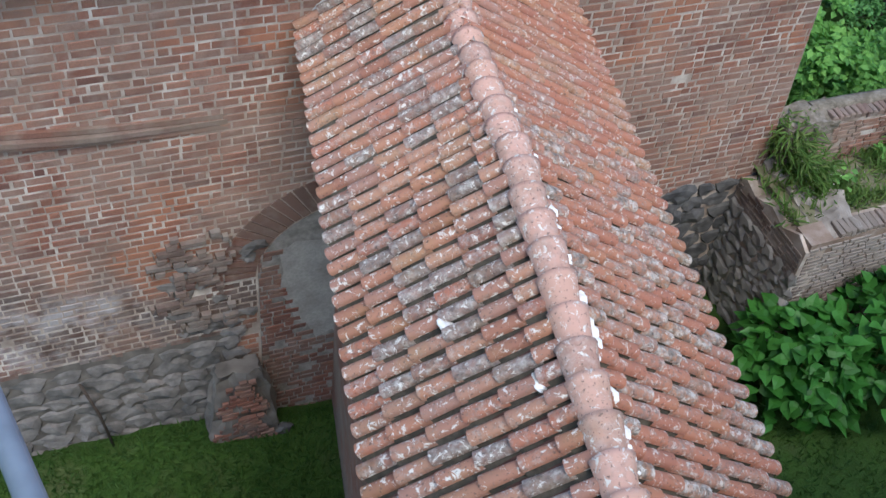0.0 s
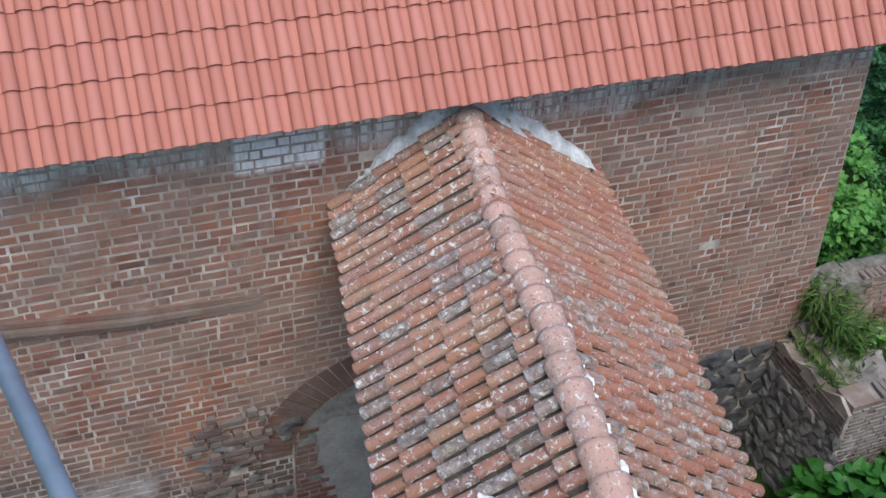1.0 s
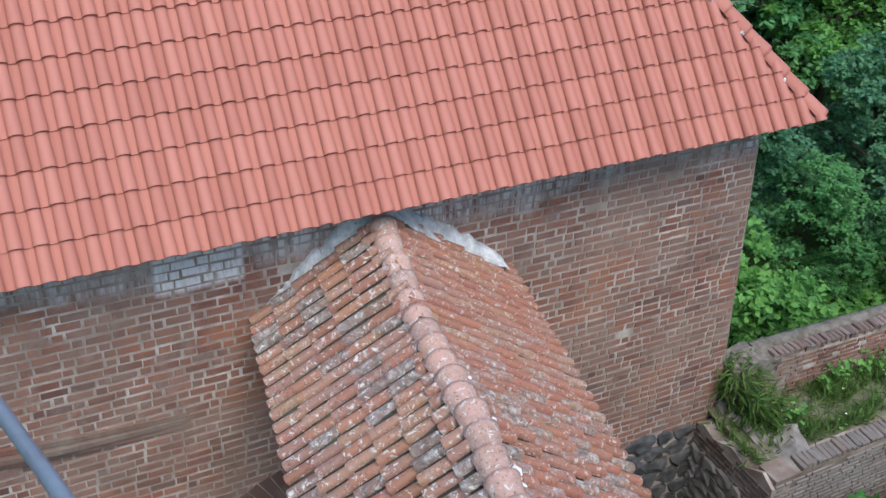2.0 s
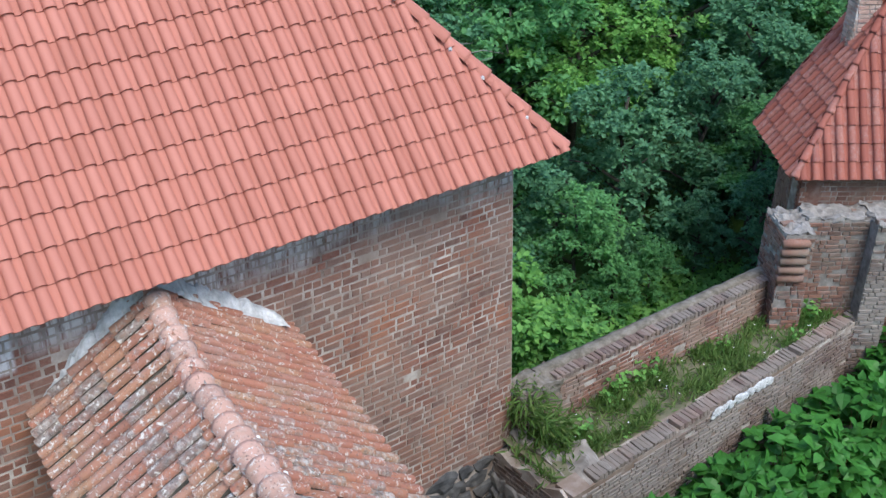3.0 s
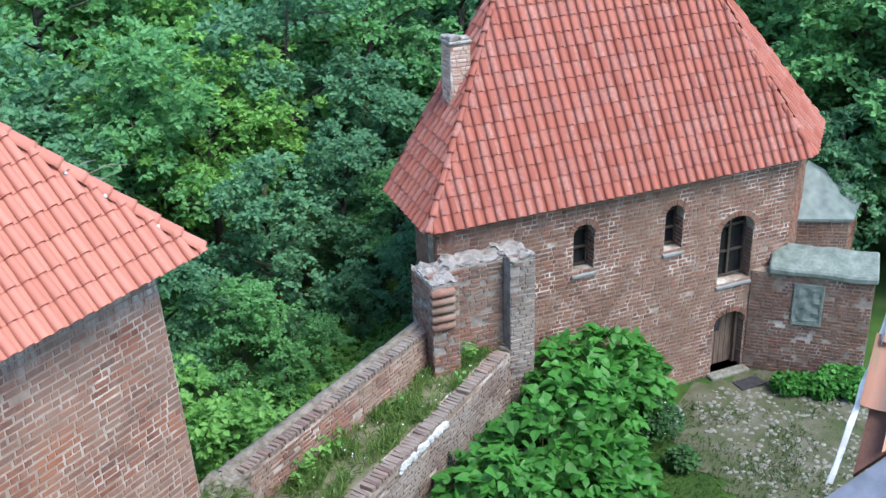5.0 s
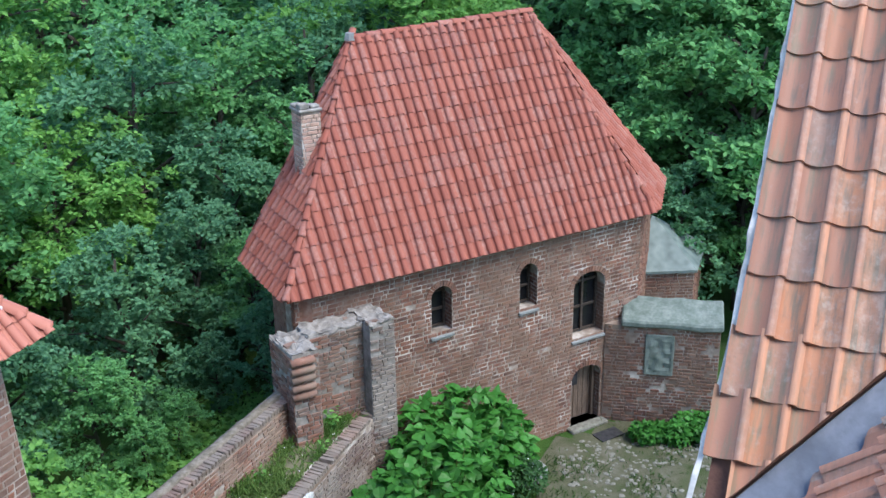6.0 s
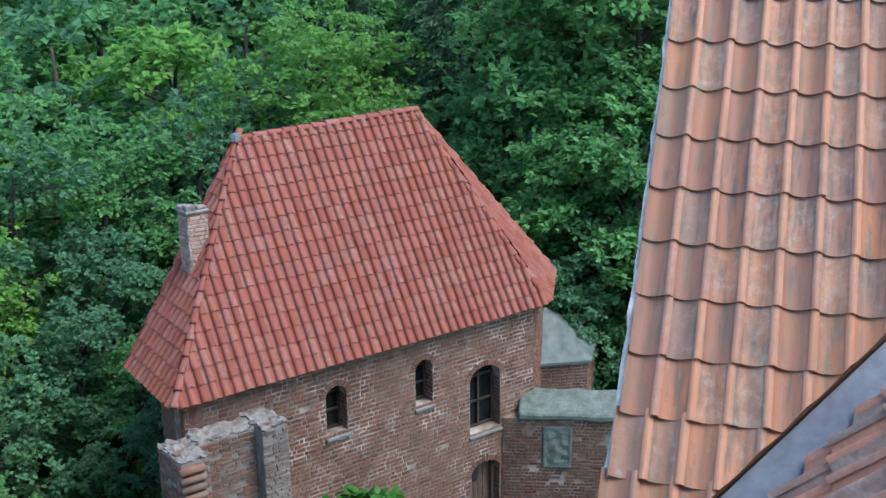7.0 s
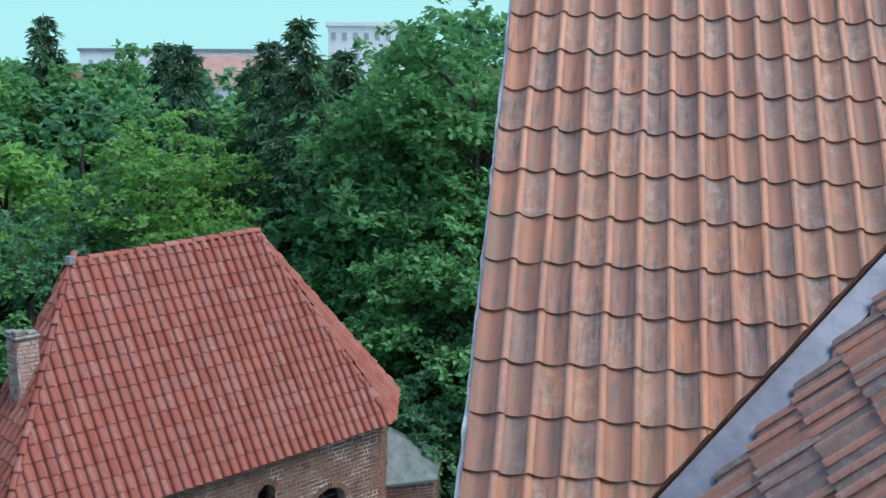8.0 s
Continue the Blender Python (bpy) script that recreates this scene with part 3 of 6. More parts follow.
wall_top = 6.62
slab(FA, [(-16, -3.2), (corner_x(-3.2), -3.2), (corner_x(wall_top), wall_top), (-16, wall_top)], [], 0.7, MORTAR_A, "wall_core", range_wall)
ARCH_S0, ARCH_S1, ARCH_Z, ARCH_R, ARCH_D = -7.85, -4.75, 0.95, 1.2, 0.52
big_arch = arch(ARCH_S0, ARCH_S1, -2.6, ARCH_Z, ARCH_R, 20)
arch_gap = gap_of(arch(ARCH_S0 - ARCH_D, ARCH_S1 + ARCH_D, 0.95, ARCH_Z, ARCH_R + ARCH_D, 20))
foot_gap = gap_of(big_arch)


def a_skip(x, z):
    if x > -1.42 - 0.2 * math.sin(z * 3) and z < 0.95 + 0.1 * math.sin(x * 5):
        return True
    if x < -8.2 and z < -0.15:
        return True
    low = noise.noise(Vector((x * 1.1, z * 2.2, 9.0)))
    return (x < -7.4 and z < 0.9 and low > 0.5) or noise.noise(Vector((x * 4, z * 9, 4.0))) > 0.9


courses(FA, lambda z: (-14.5, corner_x(z)), -2.7, wall_top, [arch_gap, foot_gap], range_wall, BRICK_A, 0.305, 0.120, 0.028, (-2.5, 4.3), 300, 11, 0.004, a_skip, 0.007)
voussoirs(FA, ARCH_S0, ARCH_S1, ARCH_Z, ARCH_R, range_wall, BRICK_DEEP, ARCH_D, 36)
infill = arch(ARCH_S0 + 0.02, ARCH_S1, -2.6, ARCH_Z, ARCH_R - 0.02, 20)
FP = Face((0, -0.006), (1, 0), (0, -1))
slab(FP, infill, [], 0.004, STUB_CAP, "arch_filling", range_wall)
FPL = Face((0, -0.012), (1, 0), (0, -1))
plaster_ring = [(-7.52, 1.3), (-7.3, 1.5), (-6.9, 1.42), (-6.5, 1.6), (-5.0, 1.3), (-4.9, -0.9), (-6.55, -0.95), (-6.75, -0.6), (-7.0, -0.7), (-7.15, -0.3), (-7.32, -0.2), (-7.4, 0.25), (-7.56, 0.5), (-7.47, 0.9)]
slab(FPL, plaster_ring, [], 0.006, PLASTER, "plaster_patch", range_wall)
courses(FP, lambda z: (-7.83, -4.8), -2.6, 1.5, [], range_wall, BRICK_DEEP, 0.28, 0.1, 0.02, None, 0, 17, 0.12, lambda s, z: inside(plaster_ring, s, z))
# torn-out masonry beside the arch
courses(FA, lambda z: (-9.15 + 0.2 * math.sin(z * 7), -8.2 + 0.1 * math.sin(z * 5)), 0.1, 2.15, [], range_wall, BRICK_GREY, 0.36, 0.115, 0.03, None, 0, 18, 0.3, None, 0.08)
rubble(FA, -9.0, -8.0, -0.4, 1.6, range_wall, ROCK_LIGHT, 0.3, 14, lambda s, z: noise.noise(Vector((s * 2, z * 3, 1))) > 0.12)
FD = Face((0, -0.005), (1, 0), (0, -1))
# thin dark mortar sheet behind the field stones of the left base
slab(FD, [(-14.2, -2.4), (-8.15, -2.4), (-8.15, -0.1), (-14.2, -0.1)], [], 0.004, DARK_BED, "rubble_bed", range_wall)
rubble(FA, -1.4, 0.34, -2.0, 0.95, range_wall, ROCK, 0.42, 3, lambda s, z: s < corner_x(z) - 0.05)
rubble(FA, -14.0, -8.3, -2.2, -0.25, range_wall, ROCK_LIGHT, 0.42, 4)
# stepped moulding over the blind bay
for k, (drop, out) in enumerate(((0.0, 0.06), (0.085, 0.12), (0.17, 0.07))):
    bm = bmesh.new()
    pts = [(-12.5 + 0.22 * i, 4.33 - 0.125 * (0.22 * i) + 0.012 * (0.22 * i - 2) ** 2 - drop) for i in range(21)]
    rows = []
    for s, z in pts:
        k = out * min(1.0, max(0.06, (-8.05 - s) / 1.6))
        rows.append([bm.verts.new(FA(s, z + dz, o)) for dz, o in ((0, 0), (0, k), (0.07, k), (0.07, 0))])
    for p, q in zip(rows, rows[1:]):
        for i in range(3):
            bm.faces.new((p[i], q[i], q[i + 1], p[i + 1]))
    bmesh.ops.recalc_face_normals(bm, faces=bm.faces[:])
    part("string_course", bm, BRICK_OLD, range_wall)
# broken pier at the foot of the wall
pier = empty("broken_pier", "crumbling brick and rubble pier at the wall foot", "pier", at=(-8.25, -0.3, -2.6))
bm = bmesh.new()
box(bm, (-0.55, -0.18, -0.1), (0.6, 0.3, 2.0))
bmesh.ops.subdivide_edges(bm, edges=bm.edges[:], cuts=11, use_grid_fill=True)
for v in bm.verts:
    k = noise.noise(v.co * 2.6) + 0.7 * noise.noise(v.co * 7)
    shrink = 1 - 0.5 * max(0.0, v.co.z / 2.0) ** 1.5
    v.co = Vector((v.co.x * shrink + 0.1 * k, v.co.y * shrink + 0.1 * noise.noise(v.co * 3 + Vector((5, 0, 0))), v.co.z))
part("core", bm, DARK_BED, pier)
FPI = Face((-0.5, -0.16), (1, 0), (0, -1))
courses(FPI, lambda z: (0.02 + 0.12 * z + 0.08 * math.sin(z * 9), 1.0 - 0.14 * z + 0.07 * math.sin(z * 7)), 0.25, 1.9, [], pier, BRICK_DEEP, 0.28, 0.1, 0.024, None, 0, 23, 0.2, None, 0.05)
rubble(FPI, 0.0, 1.0, -0.05, 0.35, pier, ROCK, 0.3, 8)
drain = empty("iron_bar", "thin dark iron bar against the rubble base", "bar", at=(-10.25, -0.14, -2.05))
bm = bmesh.new()
tube(bm, [(-0.16, 0.02, 1.6), (0.0, 0, 0.8), (0.1, -0.06, -0.05)], [0.025, 0.025, 0.022], 6)
part("rod", bm, WOOD_DARK, drain, smooth=True)

# roof of the range
range_roof = empty("range_roof", "bright new salmon clay tile hipped roof", "roof", kind="structure")
EAVE_A, PITCH = 6.56, radians(50)
TIP = Vector((0.42, -0.58, EAVE_A))
vA = Vector((0, math.cos(PITCH), math.sin(PITCH)))
LA = 6.2
hip = lambda d: TIP + Vector((-d * math.cos(PITCH), d * math.cos(PITCH), d * math.sin(PITCH)))
WIDE = 15.0
o = TIP + Vector((-WIDE, 0, 0))
sheet([o, TIP, hip(LA), o + vA * LA], 0.08, UNDER, "roof_deck", range_roof)
sheet([TIP, TIP + Vector((0, 12, 0)), TIP + Vector((0, 12, 0)) + Vector((-LA * math.cos(PITCH), -LA * math.cos(PITCH), LA * math.sin(PITCH))), hip(LA)], 0.08, TILE_A, "end_slope", range_roof)
tileA = barrel_tile(0.238, 0.41, 0.46, 0.66, 0.12, 8, 0.034, 0.008)
run = math.cos(PITCH)
lay_tiles(range_roof, tileA, o, (1, 0, 0), vA, [(0, -0.06), (WIDE, -0.06), (WIDE - LA * run, LA), (0, LA)], 0.238, 0.37, TILE_A, (WIDE - 4.0, 1.0), 300, 3, 0.004)
ridge_tiles(range_roof, [hip(0.02) + Vector((0, 0, -0.01)), hip(LA) + Vector((0, 0, -0.01))], 0.135, 0.38, TILE_A, 4, 0.8, 0.004, "hip_tile", 0.35)
bm = bmesh.new()
for d in (0.55, 1.25, 1.75, 2.6, 3.3):
    p = hip(d) + Vector((-0.17, -0.06, 0.07))
    for v in bmesh.ops.create_icosphere(bm, subdivisions=2, radius=1)["verts"]:
        k = 1 + 0.5 * noise.noise(v.co * 2 + p)
        v.co = p + Vector((v.co.x * 0.03 * k, v.co.y * 0.025 * k, v.co.z * 0.03 * k))
part("mortar_dabs", bm, FLASHING, range_roof)

# ---- the covered wall-walk roof that runs into the wall ----
gallery = empty("wall_walk_roof", "sagging old lichened barrel tile roof over the wall-walk", "roof", kind="structure")
RIDGE_X, SKEW, RIDGE_Z = -5.715, 0.175, 6.17
rdir = Vector((SKEW, 1, 0)).normalized()
GL = 9.9
SAG = ((0.0, 0.04), (-0.75, -0.06), (-1.4, -0.17), (-1.9, -0.19), (-3.0, -0.02), (-3.9, 0.13), (-5.3, 0.13), (-6.8, 0.08), (-11.0, 0.05))


def sag(y):
    for (a, za), (b, zb) in zip(SAG, SAG[1:]):
        if y >= b:
            t = (y - b) / (a - b)
            return zb + (za - zb) * t
    return 0.05


def ridge(y, side=0.0, drop=0.0):
    return Vector((RIDGE_X + SKEW * y + side, y, RIDGE_Z + drop))


WL, DL, WR, DR = 1.47, 1.12, 1.80, 1.27
LL, LR = math.hypot(WL, DL), math.hypot(WR, DR)
YN = -GL
for side, drop, name in ((-WL, -DL, "deck_west"), (WR, -DR, "deck_east")):
    bm = bmesh.new()
    rows = []
    for i in range(34):
        y = -GL * i / 33
        rows.append([bm.verts.new(ridge(y, 0, sag(y) - 0.03)), bm.verts.new(ridge(y, side, drop - 0.03)), bm.verts.new(ridge(y, side, drop - 0.09)), bm.verts.new(ridge(y, 0, sag(y) - 0.12))])
    for p, q in zip(rows, rows[1:]):
        for i in range(4):
            bm.faces.new((p[i], p[(i + 1) % 4], q[(i + 1) % 4], q[i]))
    bm.faces.new(rows[0])
    bm.faces.new(rows[-1][::-1])
    bmesh.ops.recalc_face_normals(bm, faces=bm.faces[:])
    part(name, bm, UNDER, gallery)
tileC = barrel_tile(0.19, 0.37, 0.52, 0.68, 0.07, 8, 0.034, 0.05, 0.6)
gl = GL * math.hypot(1, SKEW)
vL = Vector((WL, 0, DL))
vL = (vL - rdir * vL.dot(rdir)).normalized()
vR = Vector((-WR, 0, DR))
vR = (vR - rdir * vR.dot(rdir)).normalized()
# the slope is a little shorter square to the ridge than along the wall
ll, lr = (vL.dot(Vector((WL, 0, DL)))), (vR.dot(Vector((-WR, 0, DR))))
kl, kr = rdir.x * WL, rdir.x * WR
# hollows take the painted gap shadow, rolls the lichened clay
lay_tiles(gallery, tileC, ridge(0, -WL, -DL), -rdir, vL, [(0, -0.07), (gl, -0.07), (gl - kl, ll), (-kl, ll)], 0.19, 0.33, PAN_SHADE, (5.0, 1.0), 300, 7, 0.011,
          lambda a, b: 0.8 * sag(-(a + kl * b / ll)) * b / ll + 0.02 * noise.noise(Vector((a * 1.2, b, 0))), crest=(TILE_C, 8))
lay_tiles(gallery, tileC, ridge(YN, WR, -DR), rdir, vR, [(0, -0.07), (gl, -0.07), (gl - kr, lr), (-kr, lr)], 0.19, 0.33, PAN_SHADE, (6.0, 1.0), 300, 8, 0.011,
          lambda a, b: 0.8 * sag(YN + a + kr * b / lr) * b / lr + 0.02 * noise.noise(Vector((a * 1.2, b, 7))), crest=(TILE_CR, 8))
ridge_tiles(gallery, [ridge(y, 0, sag(y) - 0.015) for y in (-0.05, -0.75, -1.4, -1.9, -3.0, -3.9, -5.3, -6.8, -8, -9.8)], 0.14, 0.31, TILE_RIDGE, 6, 0.95, 0.014)
# mortar at the foot of the ridge tiles
for side in (1,):
    bm = bmesh.new()
    rnd = random.Random(31 + side)
    for i in range(110):
        y = -9.6 * rnd.random()
        p = ridge(y, side * (0.14 + rnd.uniform(0.0, 0.035)), sag(y) - 0.035)
        r = rnd.uniform(0.010, 0.022) * (1.1 if rnd.random() > 0.45 else 2.3)
        for v in bmesh.ops.create_icosphere(bm, subdivisions=1, radius=1)["verts"]:
            v.co = p + Vector((v.co.x * r, v.co.y * r * 1.8, v.co.z * r * 0.8))
    part("ridge_mortar", bm, DROPPING, gallery)
# lime flashing along the wall
bm = bmesh.new()
line = [(-7.22, 4.98), (-6.9, 5.24), (-6.4, 5.68), (-6.0, 6.05), (-5.72, 6.33), (-5.45, 6.1), (-5.0, 5.72), (-4.5, 5.36), (-3.95, 5.06)]
rows = []
for (s0, z0), (s1, z1) in zip(line, line[1:]):
    for i in range(14):
        t = i / 14
        x, z = s0 + (s1 - s0) * t, z0 + (z1 - z0) * t
        k = noise.noise(Vector((x * 5, z * 5, 2))) + 0.6 * noise.noise(Vector((x * 17, z * 17, 5)))
        high = (0.19 + 0.1 * k) * min(1.0, 0.25 + (x + 7.22) / 0.5, 0.25 + (-3.95 - x) / 0.7)
        rows.append([bm.verts.new((x + 0.02 * k, -y + 0.04 * noise.noise(Vector((x * 14, y * 30, z * 9))), z + h * high + 0.02 * noise.noise(Vector((x * 19, y * 40, z * 19))))) for y, h in ((0.26, -0.1), (0.22, 0.15), (0.15, 0.35), (0.09, 0.65), (0.05, 1.0), (-0.02, 1.1))])
for p, q in zip(rows, rows[1:]):
    for i in range(5):
        bm.faces.new((p[i], q[i], q[i + 1], p[i + 1]))
rnd = random.Random(9)
part("flashing", bm, FLASHING, gallery, "lumpy grey-white lime flashing")
# walls of the gallery
gallery_wall = empty("gallery_wall", "old brick gallery wall under the tiled roof", "wall", kind="structure")
for off in (-0.8, 1.4):
    bm = bmesh.new()
    prism(bm, [(ridge(-0.02, off - 0.2).x, -0.02), (ridge(-9.8, off - 0.2).x, -9.8), (ridge(-9.8, off + 0.2).x, -9.8), (ridge(-0.02, off + 0.2).x, -0.02)], -2.8, 5.05)
    bmesh.ops.recalc_face_normals(bm, faces=bm.faces[:])
    part("wall", bm, BRICK_OLD, gallery_wall)

# ---- curtain wall between the range and the house ----
curtain = empty("curtain_wall", "old brick curtain wall with a weathered rowlock top", "wall", kind="structure")
CW_Y0, CW_Y1, CW_TOP = -0.17, 0.27, 2.10
bm = bmesh.new()
prism(bm, [(0.42, CW_Y0), (8.6, CW_Y0 - 0.14), (8.6, CW_Y1 - 0.14), (0.42, CW_Y1)], -3.5, CW_TOP - 0.1)
bmesh.ops.recalc_face_normals(bm, faces=bm.faces[:])
part("wall_core", bm, MORTAR, curtain)
FC = Face((0.42, CW_Y0), (8.18, -0.14), (-0.017, -1))
courses(FC, lambda z: (0.0, 8.15), 1.0, CW_TOP - 0.1, [], curtain, BRICK_OLD, 0.3, 0.085, 0.018, (3, 1.6), 200, 41, 0.03, None, 0.018)


def rowlock(parent, x0, x1, y_of, wide, top, seed, pitch=0.08, high=0.11, count=300, slant=0.0):
    """Bricks on edge across the top of a wall."""
    rnd = random.Random(seed)
    shapes = []
    for k in range(5):
        bm = bmesh.new()
        box(bm, (-pitch * 0.46, -wide / 2, -high), (pitch * 0.46, wide / 2, 0), None, 0.012)
        for v in bm.verts:
            v.co += Vector((rnd.uniform(-0.006, 0.006), rnd.uniform(-0.014, 0.014), rnd.uniform(-0.012, 0.012)))
        me = bpy.data.meshes.new("coping_brick")
        bm.to_mesh(me)
        bm.free()
        me.materials.append(COPING)
        shapes.append(me)
    x = x0
    while x < x1:
        if rnd.random() > 0.03:
            child("coping_brick", rnd.choice(shapes), parent, m=Matrix.Translation((x, y_of(x), top + rnd.uniform(-0.022, 0.006))) @ Matrix.Rotation(slant + rnd.uniform(-0.04, 0.04), 4, "Z") @ Matrix.Rotation(rnd.uniform(-0.06, 0.06), 4, "X"))
        x += pitch * rnd.uniform(0.95, 1.06)


rowlock(curtain, 1.15, 8.5, lambda x: CW_Y0 + 0.09 - 0.017 * (x - 0.42), 0.21, CW_TOP, 51, 0.105)
moss_top = mesh_of("moss_top", [(0.9 + 0.1 * i, CW_Y0 + (0.19, 0.22, 0.3, 0.38, 0.46, 0.47)[j] - 0.0017 * i, CW_TOP - (0.14, 0.0, -0.012, 0.0, 0.04, 0.3)[j] + 0.025 * noise.noise(Vector((i * 0.37, j * 0.8, 6)))) for j in range(6) for i in range(77)],
                   [(j * 77 + i, j * 77 + i + 1, j * 77 + 78 + i, j * 77 + 77 + i) for j in range(5) for i in range(76)], MOSS_TOP, True)
child("moss_top", moss_top, curtain, "brown-grey moss and earth on the wall top")
inner = empty("inner_wall", "low inner brick wall of the walk with rowlock coping", "wall", kind="structure")
IW_TOP = 1.30
iy = lambda x: -1.60 + 0.035 * x
bm = bmesh.new()
prism(bm, [(0.0, iy(0) - 0.2), (5, iy(5) - 0.2), (8.9, iy(8.9) - 0.2), (8.9, iy(8.9) + 0.2), (5, iy(5) + 0.2), (0.0, iy(0) + 0.2)], -2.3, IW_TOP - 0.1)
bmesh.ops.recalc_face_normals(bm, faces=bm.faces[:])
part("wall_core", bm, MORTAR, inner)
FI = Face((0.0, iy(0) - 0.2), (1, 0.035), (0.035, -1))
courses(FI, lambda z: (0.0, 8.8), -1.6, IW_TOP - 0.1, [], inner, BRICK_GREY, 0.28, 0.085, 0.018, None, 0, 43, 0.04, None, 0.02)
rowlock(inner, 0.55, 8.8, lambda x: iy(x) - 0.055, 0.29, IW_TOP, 52, 0.1)
bm = bmesh.new()
rnd = random.Random(77)
for i in range(120):
    x = 3.5 + 1.7 * rnd.random()
    p = Vector((x, iy(x) - 0.24, IW_TOP - 0.13 + rnd.uniform(-0.09, 0.05)))
    r = rnd.uniform(0.02, 0.055)
    for v in bmesh.ops.create_icosphere(bm, subdivisions=2, radius=1)["verts"]:
        v.co = p + Vector((v.co.x * r * 1.6, v.co.y * r * 0.6, v.co.z * r)) * (1 + 0.5 * noise.noise(v.co * 2 + p))
part("lime_patch", bm, FLASHING, inner, "white lime patch")
bm = bmesh.new()
box(bm, (0.12, -1.74, -2.3), (0.8, 0.2, 1.3))
bmesh.ops.subdivide_edges(bm, edges=bm.edges[:], cuts=13, use_grid_fill=True)
for v in bm.verts:
    k = noise.noise(v.co * 2.3) + 0.6 * noise.noise(v.co * 6)
    up = max(0.0, min(1.0, (v.co.z - 0.2) / 1.1))
    v.co += Vector((0.09 * k + 0.12 * up, 0.05 * noise.noise(v.co * 4 + Vector((7, 0, 0))), (0.12 * k - 0.18 * (0.75 - v.co.x)) * up))
part("end_core", bm, END_BED, inner, "crumbled mortar wall end")
bm = bmesh.new()
box(bm, (0.3, -0.2, 1.6), (1.25, 0.3, 2.08))
bmesh.ops.subdivide_edges(bm, edges=bm.edges[:], cuts=9, use_grid_fill=True)
for v in bm.verts:
    k = noise.noise(v.co * 3.1) + 0.5 * noise.noise(v.co * 9)
    v.co += Vector((0.04 * k, 0.05 * k, 0.09 * k - 0.16 * max(0.0, 0.9 - v.co.x)))
part("worn_top", bm, MOSS_TOP, curtain, "earth and moss on the worn wall end")
FE = Face((-0.06, 0.05), (0, -1), (-1, 0))
slab(FE, [(0, -2.3), (1.86, -2.3), (1.86, 1.06), (1.6, 1.2), (1.25, 1.0), (0.9, 1.1), (0.5, 0.93), (0.2, 1.02), (0, 0.9)], [], 0.35, MORTAR_A, "end_wall", inner)
rubble(FE, 0.0, 1.8, -2.1, 0.45, inner, PALE_ROCK, 0.34, 13)
courses(FE, lambda z: (0.02, 1.84), 0.4, 0.98, [], inner, BRICK_GREY, 0.28, 0.095, 0.022, None, 0, 47, 0.08, lambda s, z: noise.noise(Vector((s * 2, z * 2.5, 3))) > 0.3, 0.012)
wall_walk = new("wall_walk", mesh_of("wall_walk", [(0.1 + 0.28 * i, -1.45 + 0.14 * j, 1.16 + 0.07 * noise.noise(Vector((i * 0.5, j * 0.5, 0)))) for j in range(11) for i in range(32)],
                [(j * 32 + i, j * 32 + i + 1, j * 32 + 33 + i, j * 32 + 32 + i) for j in range(10) for i in range(31)], SOIL, True))
tagged(wall_walk, "overgrown earth wall-walk between two old brick walls", "path", kind="structure")

# ---- the small brick house ----
TH = -0.604
BO, BA, BD = Vector((7.29, -0.05, 0)), Vector((math.cos(TH), math.sin(TH), 0)), Vector((-math.sin(TH), math.cos(TH), 0))


def B(s, d, z):
    return BO + BA * s + BD * d + Vector((0, 0, z))


house = empty("brick_house", "small brick house with arched windows and steep hipped roof", "house", at=(0, 0, 0))
EZ = 4.02
FB = Face(B(0, 0.22, 0).xy, BA.xy, (-BD).xy)
W1, W2, W3, DOOR = (3.58, 4.13, 2.23, 3.12, 0.25), (6.02, 6.53, 2.24, 3.12, 0.25), (7.65, 8.62, 1.02, 2.38, 0.36), (7.68, 8.60, -1.46, -0.14, 0.3)
holes = [arch(*w) for w in (W1, W2, W3, DOOR)]
slab(FB, [(0.29, -2.2), (9.72, -2.2), (9.72, EZ + 0.05), (0.29, EZ + 0.05)], holes, 0.5, MORTAR, "front_wall", house)
gaps = [gap_of(arch(a - 0.14, b + 0.14, max(z, sp), sp, r + 0.16)) for a, b, z, sp, r in (W1, W2, W3, DOOR)] + [gap_of(h) for h in holes]
courses(FB, lambda z: (0.25, 9.75), -2.0, EZ, gaps, house, BRICK_B, 0.245, 0.104, 0.023, (6.0, 1.2), 300, 61, 0.004, lambda s, z: noise.noise(Vector((s * 4, z * 9, 2.0))) > 0.68, 0.009)
for a, b, z, sp, r in (W1, W2, W3, DOOR):
    voussoirs(FB, a, b, sp, r, house, BRICK_B, 0.13, 13 if b - a < 0.7 else 19)
    # brick reveals
    for s, way in ((a, 1), (b, -1)):
        fr = Face((FB(s, 0)).xy, (-FB.n).xy, (FB.a * way).xy)
        courses(fr, lambda zz: (0.0, 0.4), z, sp, [], house, BRICK_B, 0.25, 0.098, 0.018, None, 0, 70 + int(10 * s), 0.0, None, 0.008)
